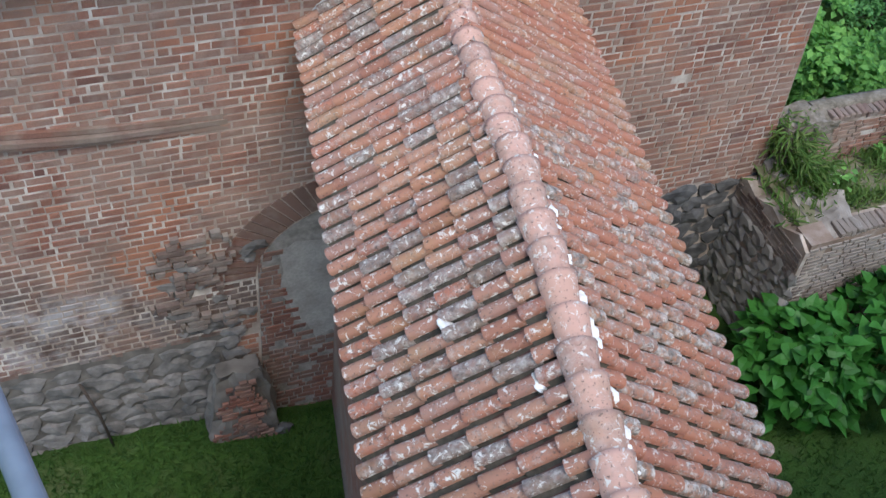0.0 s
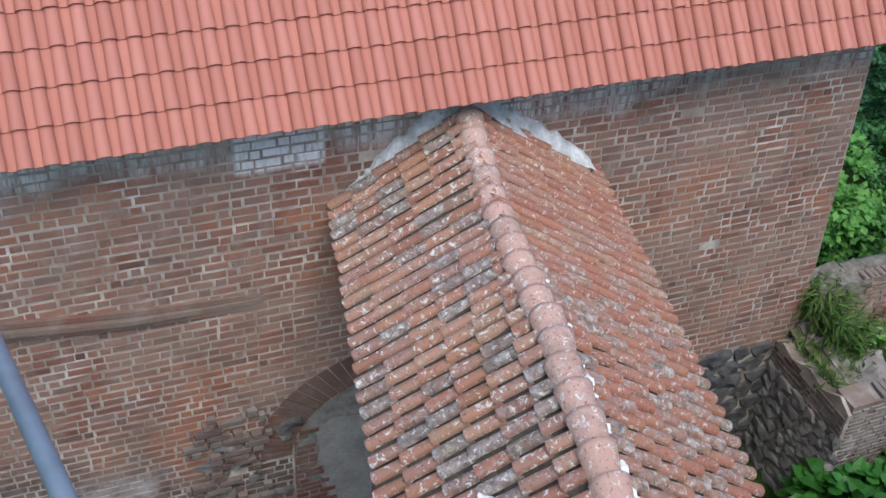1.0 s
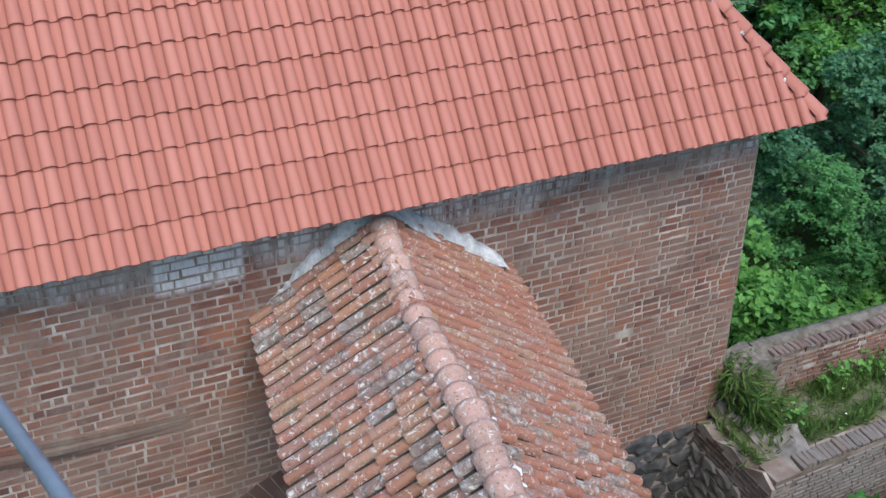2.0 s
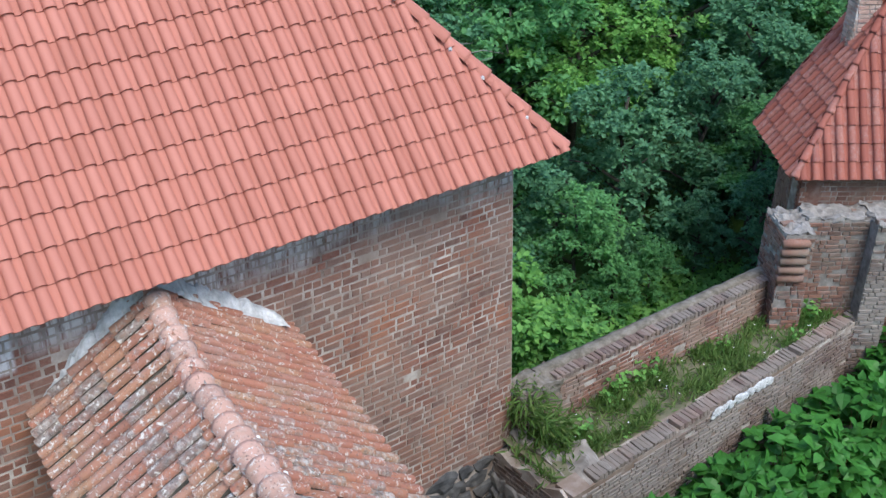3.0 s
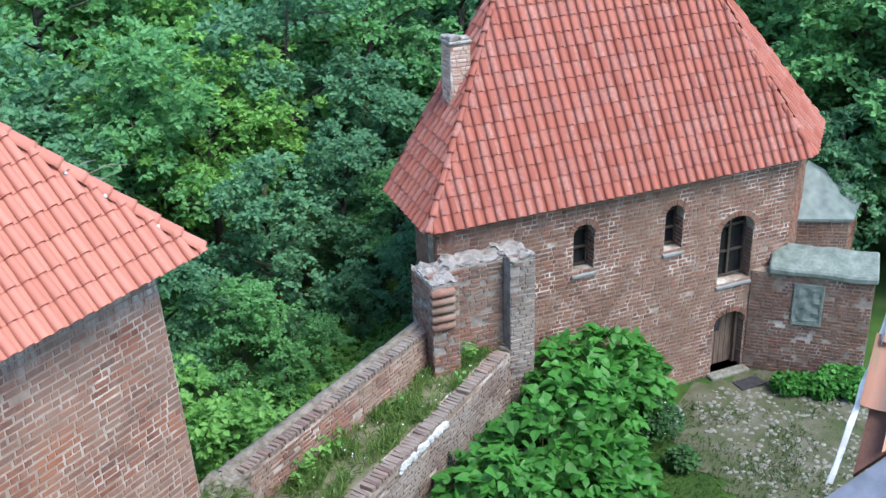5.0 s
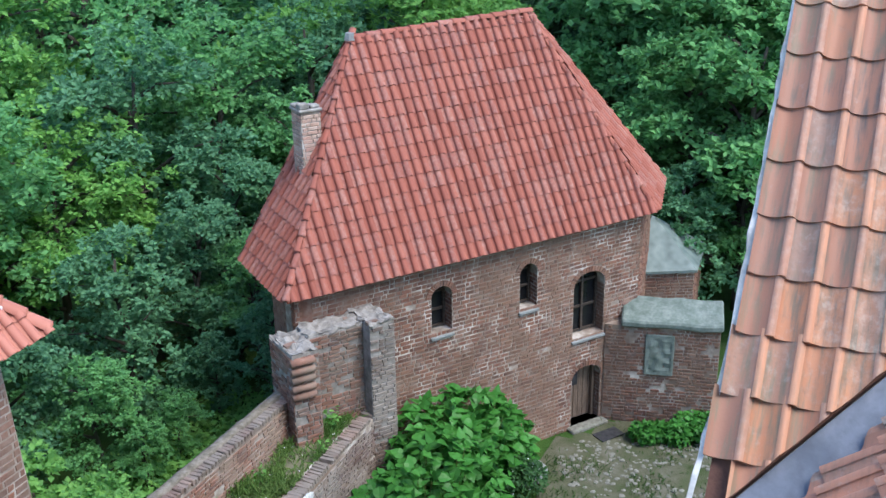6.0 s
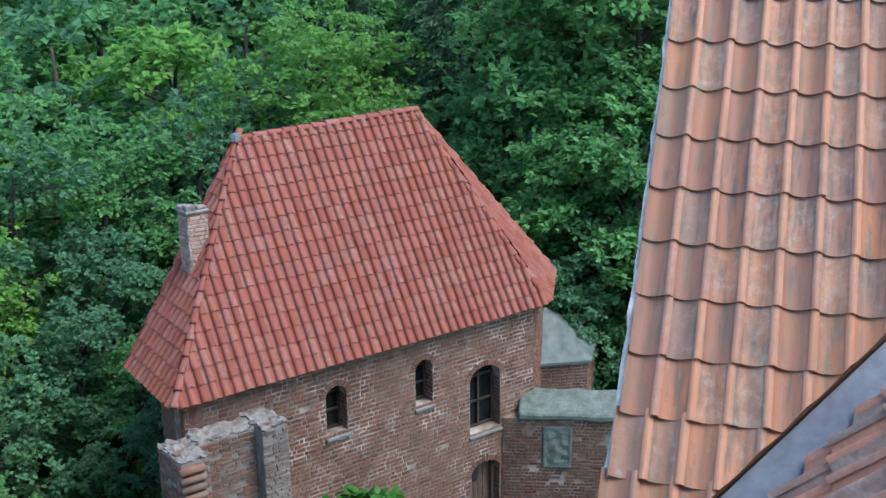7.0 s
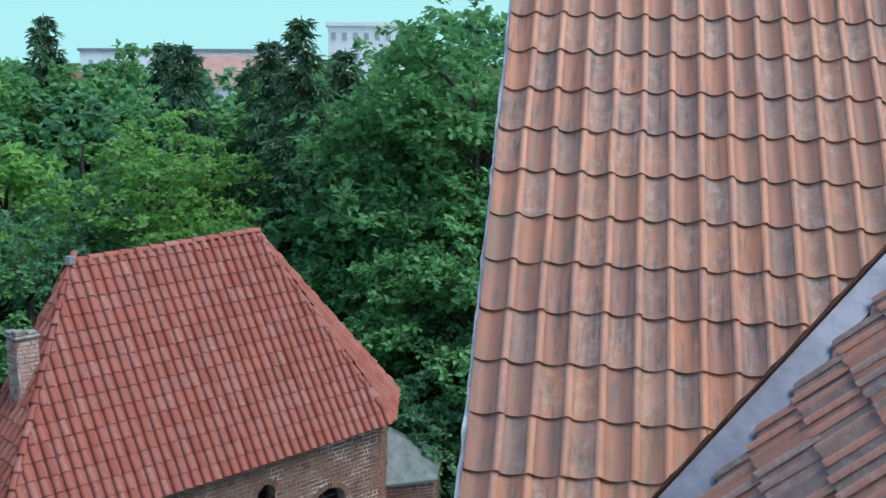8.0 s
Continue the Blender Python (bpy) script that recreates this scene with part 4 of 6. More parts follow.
for k, (a, b, z, sp, r) in enumerate((W1, W2, W3)):
    win = child("window", None, house)
    bm = bmesh.new()
    vs = [bm.verts.new(FB(s, zz, -0.34)) for s, zz in arch(a, b, z, sp, r)]
    bm.faces.new(vs)
    part("pane", bm, plain("dark_glass", (0.010, 0.011, 0.013), (0.018, 0.019, 0.021), 2, 0.12, 0.0), win, "dark glass pane")
    bm = bmesh.new()
    mids = [(a + 0.02, a + 0.07), (b - 0.07, b - 0.02)] + ([((a + b) / 2 - 0.03, (a + b) / 2 + 0.03)] if b - a > 0.7 else [])
    frame_m = Matrix((FB.a, FB.n, Vector((0, 0, 1)))).transposed().to_4x4()
    frame_m.translation = FB.o
    for p, q in mids:
        box(bm, (p, -0.33, z + 0.02), (q, -0.27, sp + r * 0.6), frame_m)
    for zz in (z + 0.03, (z + sp) / 2, sp):
        box(bm, (a + 0.02, -0.335, zz), (b - 0.02, -0.28, zz + 0.05), frame_m)
    part("window_frame", bm, WOOD_DARK, win)
    bm = bmesh.new()
    box(bm, (a - 0.04, -0.33, z - 0.07), (b + 0.04, 0.07, z), frame_m, 0.012)
    for v in bm.verts:
        if (v.co - FB.o).dot(FB.n) > 0:
            v.co.z -= 0.06
    part("sill", bm, SILL, win, "grey sheet sill")
door = child("door", None, house)
a, b, z, sp, r = DOOR
bm = bmesh.new()
for i in range(6):
    s = a + (b - a) * i / 6
    box(bm, (s + 0.004, -0.36, z), (s + (b - a) / 6 - 0.004, -0.31, sp + r), frame_m, 0.006)
part("plank", bm, DOOR_WOOD, door, "brown plank door leaf")
bm = bmesh.new()
box(bm, (a + 0.12, -0.312, sp - 0.35), (a + 0.42, -0.295, sp + 0.05), frame_m)
part("grille", bm, BLACK, door, "dark barred opening")
bm = bmesh.new()
box(bm, (b - 0.10, -0.32, z), (b - 0.02, -0.2, sp + 0.2), frame_m)
part("door_post", bm, DOOR_WOOD, door)
bm = bmesh.new()
box(bm, (a - 0.12, -0.35, z - 0.14), (b + 0.12, 0.28, z + 0.0), frame_m, 0.03)
part("step", bm, COBBLE, house, "worn stone doorstep")
# side and back walls
PLAN = [(9.75, 0.25), (11.7, 2.03), (11.7, 3.8), (10.1, 5.45), (2.6, 5.45), (0.85, 2.75), (0.26, 0.25)]
for k, (p, q) in enumerate(zip(PLAN, PLAN[1:])):
    P, Q = B(*p, 0), B(*q, 0)
    al = (Q - P)
    out = Vector((al.y, -al.x, 0)).normalized()
    f = Face(P.xy, al.xy, out.xy)
    slab(f, [(0, -4.2), (al.length, -4.2), (al.length, EZ + 0.05), (0, EZ + 0.05)], [], 0.4, BRICK_B, "side_wall", house)
    if k in (0, 4, 5):
        L = al.length
        courses(f, lambda zz, L=L: (0.0, L), -2.0, EZ, [], house, BRICK_B, 0.29, 0.098, 0.018, None, 0, 80 + k)
# roof
roof = child("roof", None, house)
RIDGE = [(3.17, 2.845, 8.56), (8.06, 2.845, 8.70)]
EV = [(0, 0), (10, 0), (11.97, 1.93), (11.97, 3.9), (10.2, 5.69), (2.2, 5.69), (0.166, 2.68)]
tileB = barrel_tile(0.242, 0.39, 0.46, 0.66, 0.10, 7, 0.028, 0.006)
RL, RR = B(*RIDGE[0]), B(*RIDGE[1])


def slope(corners, tops, seed, focus=None, count=0, tiled=True):
    P, Q = B(*corners[0], EZ), B(*corners[1], EZ)
    u = (Q - P).normalized()
    T = tops[0]
    v = (T - P) - u * (T - P).dot(u)
    v.normalize()
    flat = [(0, 0), ((Q - P).length, 0)] + [((t - P).dot(u), (t - P).dot(v)) for t in tops]
    deck = [P + u * a + v * b for a, b in flat]
    sheet(deck, 0.06, UNDER if tiled else TILE_B, "roof_deck", roof)
    if tiled:
        flat[0], flat[1] = (flat[0][0], -0.05), (flat[1][0], -0.05)
        lay_tiles(roof, tileB, P, u, v, flat, 0.242, 0.35, TILE_B, focus, count, seed, 0.006)


slope(EV[0:2], [RR, RL], 21, (5, 2.5), 300)
slope(EV[1:3], [RR], 22)
slope(EV[2:4], [RR], 23)
slope(EV[3:5], [RR], 24, tiled=False)
slope(EV[4:6], [RL, RR], 25, tiled=False)
slope(EV[5:7], [RL], 26)
slope([EV[6], EV[0]], [RL], 27)
UPZ = Vector((0, 0, 0.035))
for e, top in ((0, RL), (6, RL), (1, RR), (2, RR)):
    ridge_tiles(roof, [B(*EV[e], EZ + 0.0), top + UPZ * 0.5], 0.085, 0.36, TILE_B, 30 + e, 0.8, 0.005, "hip_tile", 0.5)
ridge_tiles(roof, [RL + UPZ, RR + UPZ], 0.11, 0.38, TILE_B, 35, 0.8, 0.004, flare=0.4)
bm = bmesh.new()
tube(bm, [RL + Vector((0, 0, 0.0)), RL + Vector((0, 0, 0.16))], [0.14, 0.10], 7)
part("ridge_cap", bm, SILL, roof, "grey mortar cap")
# chimney
chimney = child("chimney", None, house)
CS, CD = 1.62, 2.02
m_ch = Matrix((BA, -BD, Vector((0, 0, 1)))).transposed().to_4x4()
m_ch.translation = B(CS, CD, 0)
bm = bmesh.new()
box(bm, (-0.23, -0.23, 5.4), (0.23, 0.23, 7.36), m_ch)
part("shaft", bm, MORTAR, chimney)
for al, out in (((1, 0), (0, 1)), ((0, -1), (1, 0)), ((0, 1), (-1, 0))):
    al3, out3 = BA * al[0] - BD * al[1], BA * out[0] - BD * out[1]
    base = B(CS, CD, 0) + out3 * 0.23 - al3 * 0.23
    courses(Face(base.xy, al3.xy, out3.xy), lambda zz: (0.0, 0.46), 5.6, 7.36, [], chimney, brick_material("chimney_brick_%d" % len(bpy.data.materials), ((0.42, 0.24, 0.19), (0.52, 0.33, 0.26), (0.60, 0.44, 0.36), (0.38, 0.24, 0.19)), (0.60, 0.46, 0.38), 0.5), 0.24, 0.09, 0.02, None, 0, 91)
bm = bmesh.new()
box(bm, (-0.27, -0.27, 7.36), (0.27, 0.27, 7.43), m_ch, 0.02)
for dx, dy, h in ((-0.14, 0.14, 0.12), (0.12, 0.13, 0.07), (-0.15, -0.14, 0.07)):
    box(bm, (dx - 0.11, dy - 0.1, 7.43), (dx + 0.11, dy + 0.1, 7.43 + h), m_ch, 0.02)
part("cap", bm, STUB_CAP, chimney, "broken mortar chimney cap")

# ruined wall stub against the house
stub = empty("wall_stub", "ruined brick wall stub with toothed ends beside the house", "ruin", at=tuple(B(1.0, 0, 0)))
inv = Matrix.Translation(-B(1.0, 0, 0))
m_b = Matrix((BA, -BD, Vector((0, 0, 1)))).transposed().to_4x4()
m_b.translation = inv @ B(0, 0, 0)
STUBS = ((-0.32, 0.26, 0.88, 1.0, 3.3), (0.26, 1.5, 0.42, 0.9, 3.36), (1.5, 2.08, 0.75, -2.0, 3.42))
for s0, s1, deep, z0, z1 in STUBS:
    bm = bmesh.new()
    box(bm, (s0, -0.2, z0), (s1, deep, z1 - 0.06), m_b)
    part("core", bm, STUB_CAP, stub)
    P = inv @ B(s0, -deep, 0)
    courses(Face(P.xy, BA.xy, (-BD).xy), lambda zz, w=s1 - s0: (0.0, w), z0, z1 - 0.06, [], stub, BRICK_GREY if s0 > 1 else BRICK_OLD, 0.28, 0.095, 0.02, None, 0, int(100 + s0 * 10), 0.14, None, 0.02)
    P = inv @ B(s1, -deep, 0)
    courses(Face(P.xy, BD.xy, BA.xy), lambda zz, w=deep: (0.0, w), z0, z1 - 0.06, [], stub, BRICK_GREY if s0 > 1 else BRICK_OLD, 0.28, 0.095, 0.02, None, 0, int(120 + s0 * 10), 0.14, None, 0.02)
    bm = bmesh.new()
    box(bm, (s0 + 0.01, -0.2, z1 - 0.08), (s1 - 0.01, deep - 0.01, z1 - 0.01), m_b)
    bmesh.ops.subdivide_edges(bm, edges=bm.edges[:], cuts=11, use_grid_fill=True)
    for v in bm.verts:
        v.co += Vector((0.07 * noise.noise(v.co * 9), 0.07 * noise.noise(v.co * 9 + Vector((3, 0, 0))), 0.07 * noise.noise(v.co * 4) + 0.07 * noise.noise(v.co * 11)))
    part("capping", bm, STUB_CAP, stub, "crumbled grey mortar capping")
    if s0 < 0:
        P = inv @ B(s0, 0.2, 0)
        courses(Face(P.xy, (-BD).xy, (-BA).xy), lambda zz, w=deep + 0.2: (0.0, w), z0, z1 - 0.06, [], stub, BRICK_OLD, 0.28, 0.095, 0.02, None, 0, 133, 0.1, None, 0.02)
    # loose bricks on the broken top
    rnd = random.Random(int(150 + s0 * 10))
    for k in range(int(2 * (s1 - s0) * (deep + 0.2))):
        bm = bmesh.new()
        box(bm, (-0.13, -0.06, -0.04), (0.13, 0.06, 0.04), m_b @ Matrix.Translation((rnd.uniform(s0 + 0.1, s1 - 0.1), rnd.uniform(-0.1, deep - 0.06), z1 + rnd.uniform(-0.05, -0.01))) @ Matrix.Rotation(rnd.choice((0, 1.57)) + rnd.uniform(-0.3, 0.3), 4, "Z") @ Matrix.Rotation(rnd.uniform(-0.15, 0.15), 4, "X"))
        part("brick", bm, BRICK_OLD, stub)
# bull-nosed courses on the outer end
for k in range(5):
    bm = bmesh.new()
    tube(bm, [m_b @ Vector((-0.36, 0.9, 2.32 + k * 0.19)), m_b @ Vector((0.14, 0.9, 2.32 + k * 0.19))], [0.085, 0.085], 8)
    part("toothing", bm, BRICK_OLD, stub, smooth=True)

# ---- yard wall with a plaque and the turret behind ----
yard_wall = empty("wall_east", "patched brick yard wall with thick mossy coping", "wall", kind="structure")
YA, YB = Vector((14.62, -5.21, 0)), Vector((15.16, -7.6, 0))
YT = 1.2
ya = (YB - YA)
FY = Face(YA.xy, ya.xy, (ya.y, -ya.x))
slab(FY, [(-0.4, -2.2), (ya.length, -2.2), (ya.length, YT), (-0.4, YT)], [], 0.75, MORTAR, "wall_core", yard_wall)
courses(FY, lambda z: (-0.4, ya.length), -1.8, YT, [], yard_wall, BRICK_B, 0.22, 0.09, 0.02, None, 0, 131, 0.03, lambda s, z: noise.noise(Vector((s * 2, z * 3, 5))) > 0.35)
m_y = Matrix((FY.a, FY.n, Vector((0, 0, 1)))).transposed().to_4x4()
m_y.translation = FY.o
bm = bmesh.new()
box(bm, (0.0, -0.85, YT - 0.02), (ya.length + 0.06, 0.1, YT + 0.16), None, 0.04)
bmesh.ops.subdivide_edges(bm, edges=bm.edges[:], cuts=4, use_grid_fill=True)
for v in bm.verts:
    v.co.z += 0.34 * max(0.0, 0.1 - v.co.y) * (1 if v.co.z > YT + 0.05 else 0) + 0.05 * noise.noise(v.co * 2.2)
bmesh.ops.transform(bm, matrix=m_y, verts=bm.verts[:])
part("coping", bm, CAPSTONE, yard_wall, "mossy grey-green stone coping")
bm = bmesh.new()
box(bm, (0.62, -0.02, -0.12), (1.34, 0.05, 1.0), None, 0.015)
bmesh.ops.subdivide_edges(bm, edges=[e for e in bm.edges if e.calc_length() > 0.3], cuts=15, use_grid_fill=True)
for v in bm.verts:
    if v.co.y > 0.045 and 0.7 < v.co.x < 1.26 and -0.03 < v.co.z < 0.91:
        v.co.y += 0.05 * noise.noise(v.co * 6) - 0.01
bmesh.ops.transform(bm, matrix=m_y, verts=bm.verts[:])
part("plaque", bm, CAPSTONE, yard_wall, "worn grey stone relief plaque")
turret = empty("brick_turret", "small brick turret with pale green sheet roof", "turret", at=(17.9, -5.9, -2.0))
TQ = [Vector((17.45, -4.85)), Vector((18.2, -6.3)), Vector((20.1, -6.15)), Vector((19.4, -3.9))]
TE = 3.52
tl = Matrix.Translation((-17.9, 5.9, 2.0))
bm = bmesh.new()
prism(bm, [(p.x - 17.9, p.y + 5.9) for p in TQ], -0.4, TE)
bmesh.ops.recalc_face_normals(bm, faces=bm.faces[:])
part("wall", bm, MORTAR, turret)
for i in (0, 1, 3):
    p, q = TQ[i] - Vector((17.9, -5.9)), TQ[(i + 1) % 4] - Vector((17.9, -5.9))
    al = q - p
    courses(Face(p, al, (al.y, -al.x)), lambda z, w=al.length: (0.0, w), 0.6, TE, [], turret, BRICK_B, 0.26, 0.09, 0.02, None, 0, 140 + i)
bm = bmesh.new()
c = sum(TQ, Vector((0, 0))) / 4 - Vector((17.9, -5.9))
ring = [bm.verts.new((*(c + (p - Vector((17.9, -5.9)) - c) * 1.1), TE)) for p in TQ]
low = [bm.verts.new((v.co.x, v.co.y, TE - 0.07)) for v in ring]
apex = bm.verts.new((18.9 - 17.9, -4.9 + 5.9, TE + 1.16))
for i in range(4):
    bm.faces.new((ring[i], ring[(i + 1) % 4], apex))
for i in range(4):
    bm.faces.new((low[i], low[(i + 1) % 4], ring[(i + 1) % 4], ring[i]))
bm.faces.new(low[::-1])
bmesh.ops.recalc_face_normals(bm, faces=bm.faces[:])
part("roof", bm, COPPER, turret, "pale green metal sheet roof")

# ---- the tiled roof beside the tower ----
near_roof = empty("pantile_roof", "weathered orange pantile roof with white verge mortar", "roof", kind="structure")
DP = Vector((-2.792, -10.68, 12.81))
DU, DV = Vector((0.01, -0.1832, -0.0046)), Vector((0.216, 0.0006, 0.248))
DW, DG = DU.length, DV.length
du, dv = DU.normalized(), DV.normalized()
dn = du.cross(dv)
C0, C1, R0, R1 = -1.06, 20, -14.0, 9.0
vr = lambda c: -11.25 + 0.68 * c
at = lambda c, r: DP + DU * c + DV * r
sheet([at(C0, vr(C0)), at(C1, vr(C1)), at(C1, R1), at(C0, R1)], 0.12, UNDER, "roof_deck", near_roof)
swing_out = lambda b: -DW * 0.07 * max(0.0, -8.4 - b / DG) ** 1.4
tileD = pan_tile(DW, DG * 1.12, 0.21, 0.02)
poly = [(C0 * DW, vr(C0) * DG), (C1 * DW, vr(C1) * DG), (C1 * DW, R1 * DG), (C0 * DW, R1 * DG)]
poly = poly[2:] + poly[:2]
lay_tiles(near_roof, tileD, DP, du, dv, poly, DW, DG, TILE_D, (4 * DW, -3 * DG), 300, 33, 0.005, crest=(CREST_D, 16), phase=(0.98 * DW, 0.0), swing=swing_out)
bm = bmesh.new()
rows = []
rnd = random.Random(12)
for i in range(70):
    r = -12.2 + (R1 + 12.2) * i / 69
    p = at(C0 + 0.02, r) + du * swing_out(r * DG)
    w = 0.022 + 0.014 * rnd.random()
    rows.append([bm.verts.new(p + dn * 0.0 - du * w), bm.verts.new(p + dn * (0.03 + 0.012 * rnd.random()) - du * w * 0.8), bm.verts.new(p + dn * (0.036 + 0.01 * rnd.random()) + du * 0.006), bm.verts.new(p - dn * 0.12 - du * w)])
for p, q in zip(rows, rows[1:]):
    for i in range(2):
        bm.faces.new((p[i], p[i + 1], q[i + 1], q[i]))
    bm.faces.new((p[3], p[0], q[0], q[3]))
bmesh.ops.recalc_face_normals(bm, faces=bm.faces[:])
part("verge_mortar", bm, FLASHING, near_roof, "white lime verge mortar")
# valley and the slope beyond it
val = lambda c, off=0.0: at(c, vr(c)) + Vector((0, 0, -0.03)) + off * (du * 1.0 - dv * 0.6).normalized()
vdir = (val(10) - val(0)).normalized()
eu = Vector((1, 0, 0))
en = vdir.cross(eu)
if en.z < 0:
    en = -en
en.normalize()
ev = en.cross(eu).normalized()
sheet([val(-3), val(C1), val(C1, 0.10), val(-3, 0.24)], 0.01, LEAD, "valley_lead", near_roof, "blue-grey lead valley gutter")
side_roof = empty("side_slope", "dull brown pantile slope beyond a lead valley", "roof", kind="structure")
EO = val(-3, 0.24)
if ev.z < 0:
    ev = -ev
ein = lambda p: ((p - EO).dot(eu), (p - EO).dot(ev))
far = [ein(val(-3, 0.24)), ein(val(C1, 0.10))]
m_low = far[0]
eouter = [(m_low[0], m_low[1]), (far[1][0], far[1][1]), (-1.2, far[1][1]), (-1.2, m_low[1])]
sheet([EO + eu * (a + (0.25 if i < 2 else 0)) + ev * b - en * 0.05 for i, (a, b) in enumerate(eouter)], 0.1, LEAD, "valley_base", side_roof)
# courses run level, tiles step up the slope
su = eu if eu.cross(ev).z > 0 else -eu
if su.x > 0:
    pe = [(a, b) for a, b in eouter]
else:
    pe = [(-a, b) for a, b in eouter]
inset = 0.02
shift = inset if su.x < 0 else -inset
pe = [(a + (shift if i < 2 else 0), b) for i, (a, b) in enumerate(pe)]
if su.x < 0:
    pe = [pe[0], pe[3], pe[2], pe[1]]
lay_tiles(side_roof, pan_tile(0.19, 0.37, 0.32, 0.028), EO, su, ev, pe, 0.19, 0.33, TILE_E, (3.0 if su.x > 0 else -3.0, 2.0), 300, 44, 0.008)

# the building under the two slopes, and the tower that the view is from
block = empty("tower_block", "plain brick tower wall below the pantile roofs", "wall", kind="structure")
bm = bmesh.new()
box(bm, (-13.6, -16.5, -2.6), (-8.7, -11.85, 15.5))
part("tower_wall", bm, BRICK_OLD, block)
bm = bmesh.new()
prism(bm, [(-5.2, -10.55), (2.5, -10.55), (2.5, -16), (-5.2, -16)][::-1], -2.6, 9.6)
bmesh.ops.recalc_face_normals(bm, faces=bm.faces[:])
part("wing_wall", bm, BRICK_OLD, block)

# white-topped pinnacle and the rod close to the view
pinnacle = empty("pinnacle", "whitewashed stone pinnacle top on a brick buttress", "pinnacle", at=(-9.0, -10.18, -2.3))
bm = bmesh.new()
box(bm, (-0.13, -0.13, 0), (0.12, 0.12, 14.07), None, 0.02)
part("shaft", bm, BRICK_OLD, pinnacle)
bm = bmesh.new()
bmesh.ops.create_icosphere(bm, subdivisions=3, radius=1)
for v in bm.verts:
    k = 1 + 0.2 * noise.noise(v.co * 1.8)
    v.co = Vector((v.co.x * 0.085 * k, v.co.y * 0.08 * k, 14.155 + max(v.co.z, -0.5) * 0.085 * k))
part("cap", bm, WHITE_STONE, pinnacle, "white crusted cap stone", True)
rod = empty("flag_rod", "thin grey painted steel rod fixed to the tower", "rod", at=(-9.406, -11.85, 12.116))
bm = bmesh.new()
tip = Vector((-10.132, -8.35, 11.634))
tube(bm, [(0, 0, 0), tip - Vector((-9.406, -11.85, 12.116))], [0.011, 0.011], 10)
part("shaft", bm, STEEL, rod, smooth=True)
bm = bmesh.new()
box(bm, (-0.03, -0.05, -0.03), (0.03, 0.02, 0.03), None, 0.005)
part("bracket", bm, STEEL, rod)

# loose lumps on the old roof
for k, (a, b, r) in enumerate(((4.9, 0.93, 0.075), (5.78, 1.55, 0.07), (6.62, 0.62, 0.085))):
    bm = bmesh.new()
    bmesh.ops.create_icosphere(bm, subdivisions=2, radius=1)
    for v in bm.verts:
        q = 1 + 0.5 * noise.noise(v.co * 1.6 + Vector((k * 3, 0, 0)))
        v.co = Vector((v.co.x * r * q, v.co.y * r * 1.3 * q, v.co.z * r * 0.5 * q))
    me = bpy.data.meshes.new("lime_lump")
    bm.to_mesh(me)
    bm.free()
    me.materials.append(DROPPING)
    pos = ridge(0, -WL, -DL) - rdir * a + vL * b + (-rdir).cross(vL) * 0.10
    ob = child("lime_lump", me, gallery, "white lime lump", Matrix.Translation(pos) @ Matrix.Rotation(0.6, 4, "Y"))

# ---- courtyard ----
court = new("court", mesh_of("court", [(8.5 + 0.4 * i, -12 + 0.4 * j, ground_height(8.5 + 0.4 * i, -12 + 0.4 * j) + 0.012) for j in range(24) for i in range(20)],
             [(j * 20 + i, j * 20 + i + 1, j * 20 + 21 + i, j * 20 + 20 + i) for j in range(23) for i in range(19)
              if inside([(9.2, -7.4), (9.6, -5.6), (10.8, -4.2), (12.6, -3.9), (15.5, -5.6), (16.2, -9), (13, -12), (9.4, -12)], 8.7 + 0.4 * i, -11.8 + 0.4 * j)], COURT, True))
tagged(court, "trodden cobbled court with thin grass", "courtyard", kind="structure")
rnd = random.Random(5)
cobbles = []
for k in range(4):
    bm = bmesh.new()
    bmesh.ops.create_icosphere(bm, subdivisions=1, radius=1)
    for v in bm.verts:
        v.co = Vector((v.co.x * rnd.uniform(0.8, 1.1), v.co.y * rnd.uniform(0.8, 1.1), max(v.co.z, -0.2) * 0.4))
    me = bpy.data.meshes.new("cobble")
    bm.to_mesh(me)
    bm.free()
    me.materials.append(COBBLE)
    cobbles.append(me)
for i in range(1500):
    x, y = rnd.uniform(9.2, 15.8), rnd.uniform(-11, -4.0)
    if not inside([(9.3, -7.6), (10.2, -5.4), (12.6, -4.2), (15.3, -5.8), (15.9, -9), (13, -11.5), (9.6, -11.5)], x, y) or noise.noise(Vector((x, y, 2))) > 0.28:
        continue
    r = rnd.uniform(0.035, 0.085)
    child("cobble", rnd.choice(cobbles), court, m=Matrix.Translation((x, y, ground_height(x, y) + 0.012)) @ Matrix.Rotation(rnd.uniform(0, 6), 4, "Z") @ Matrix.Diagonal((r * 1.2, r * 0.9, r, 1)))
mat = new("door_mat", mesh_of("door_mat", [(0, 0, 0), (0.72, 0, 0), (0.72, 0.42, 0), (0, 0.42, 0), (0, 0, 0.02), (0.72, 0, 0.02), (0.72, 0.42, 0.02), (0, 0.42, 0.02)],
          [(4, 5, 6, 7), (0, 1, 5, 4), (1, 2, 6, 5), (2, 3, 7, 6), (3, 0, 4, 7)], BLACK))
mp = B(7.95, -0.75, 0)
mat.matrix_basis = Matrix.Translation((mp.x, mp.y, ground_height(mp.x, mp.y) + 0.03)) @ Matrix.Rotation(TH, 4, "Z")
tagged(mat, "black rubber door mat on the cobbles", "mat")
bm = bmesh.new()
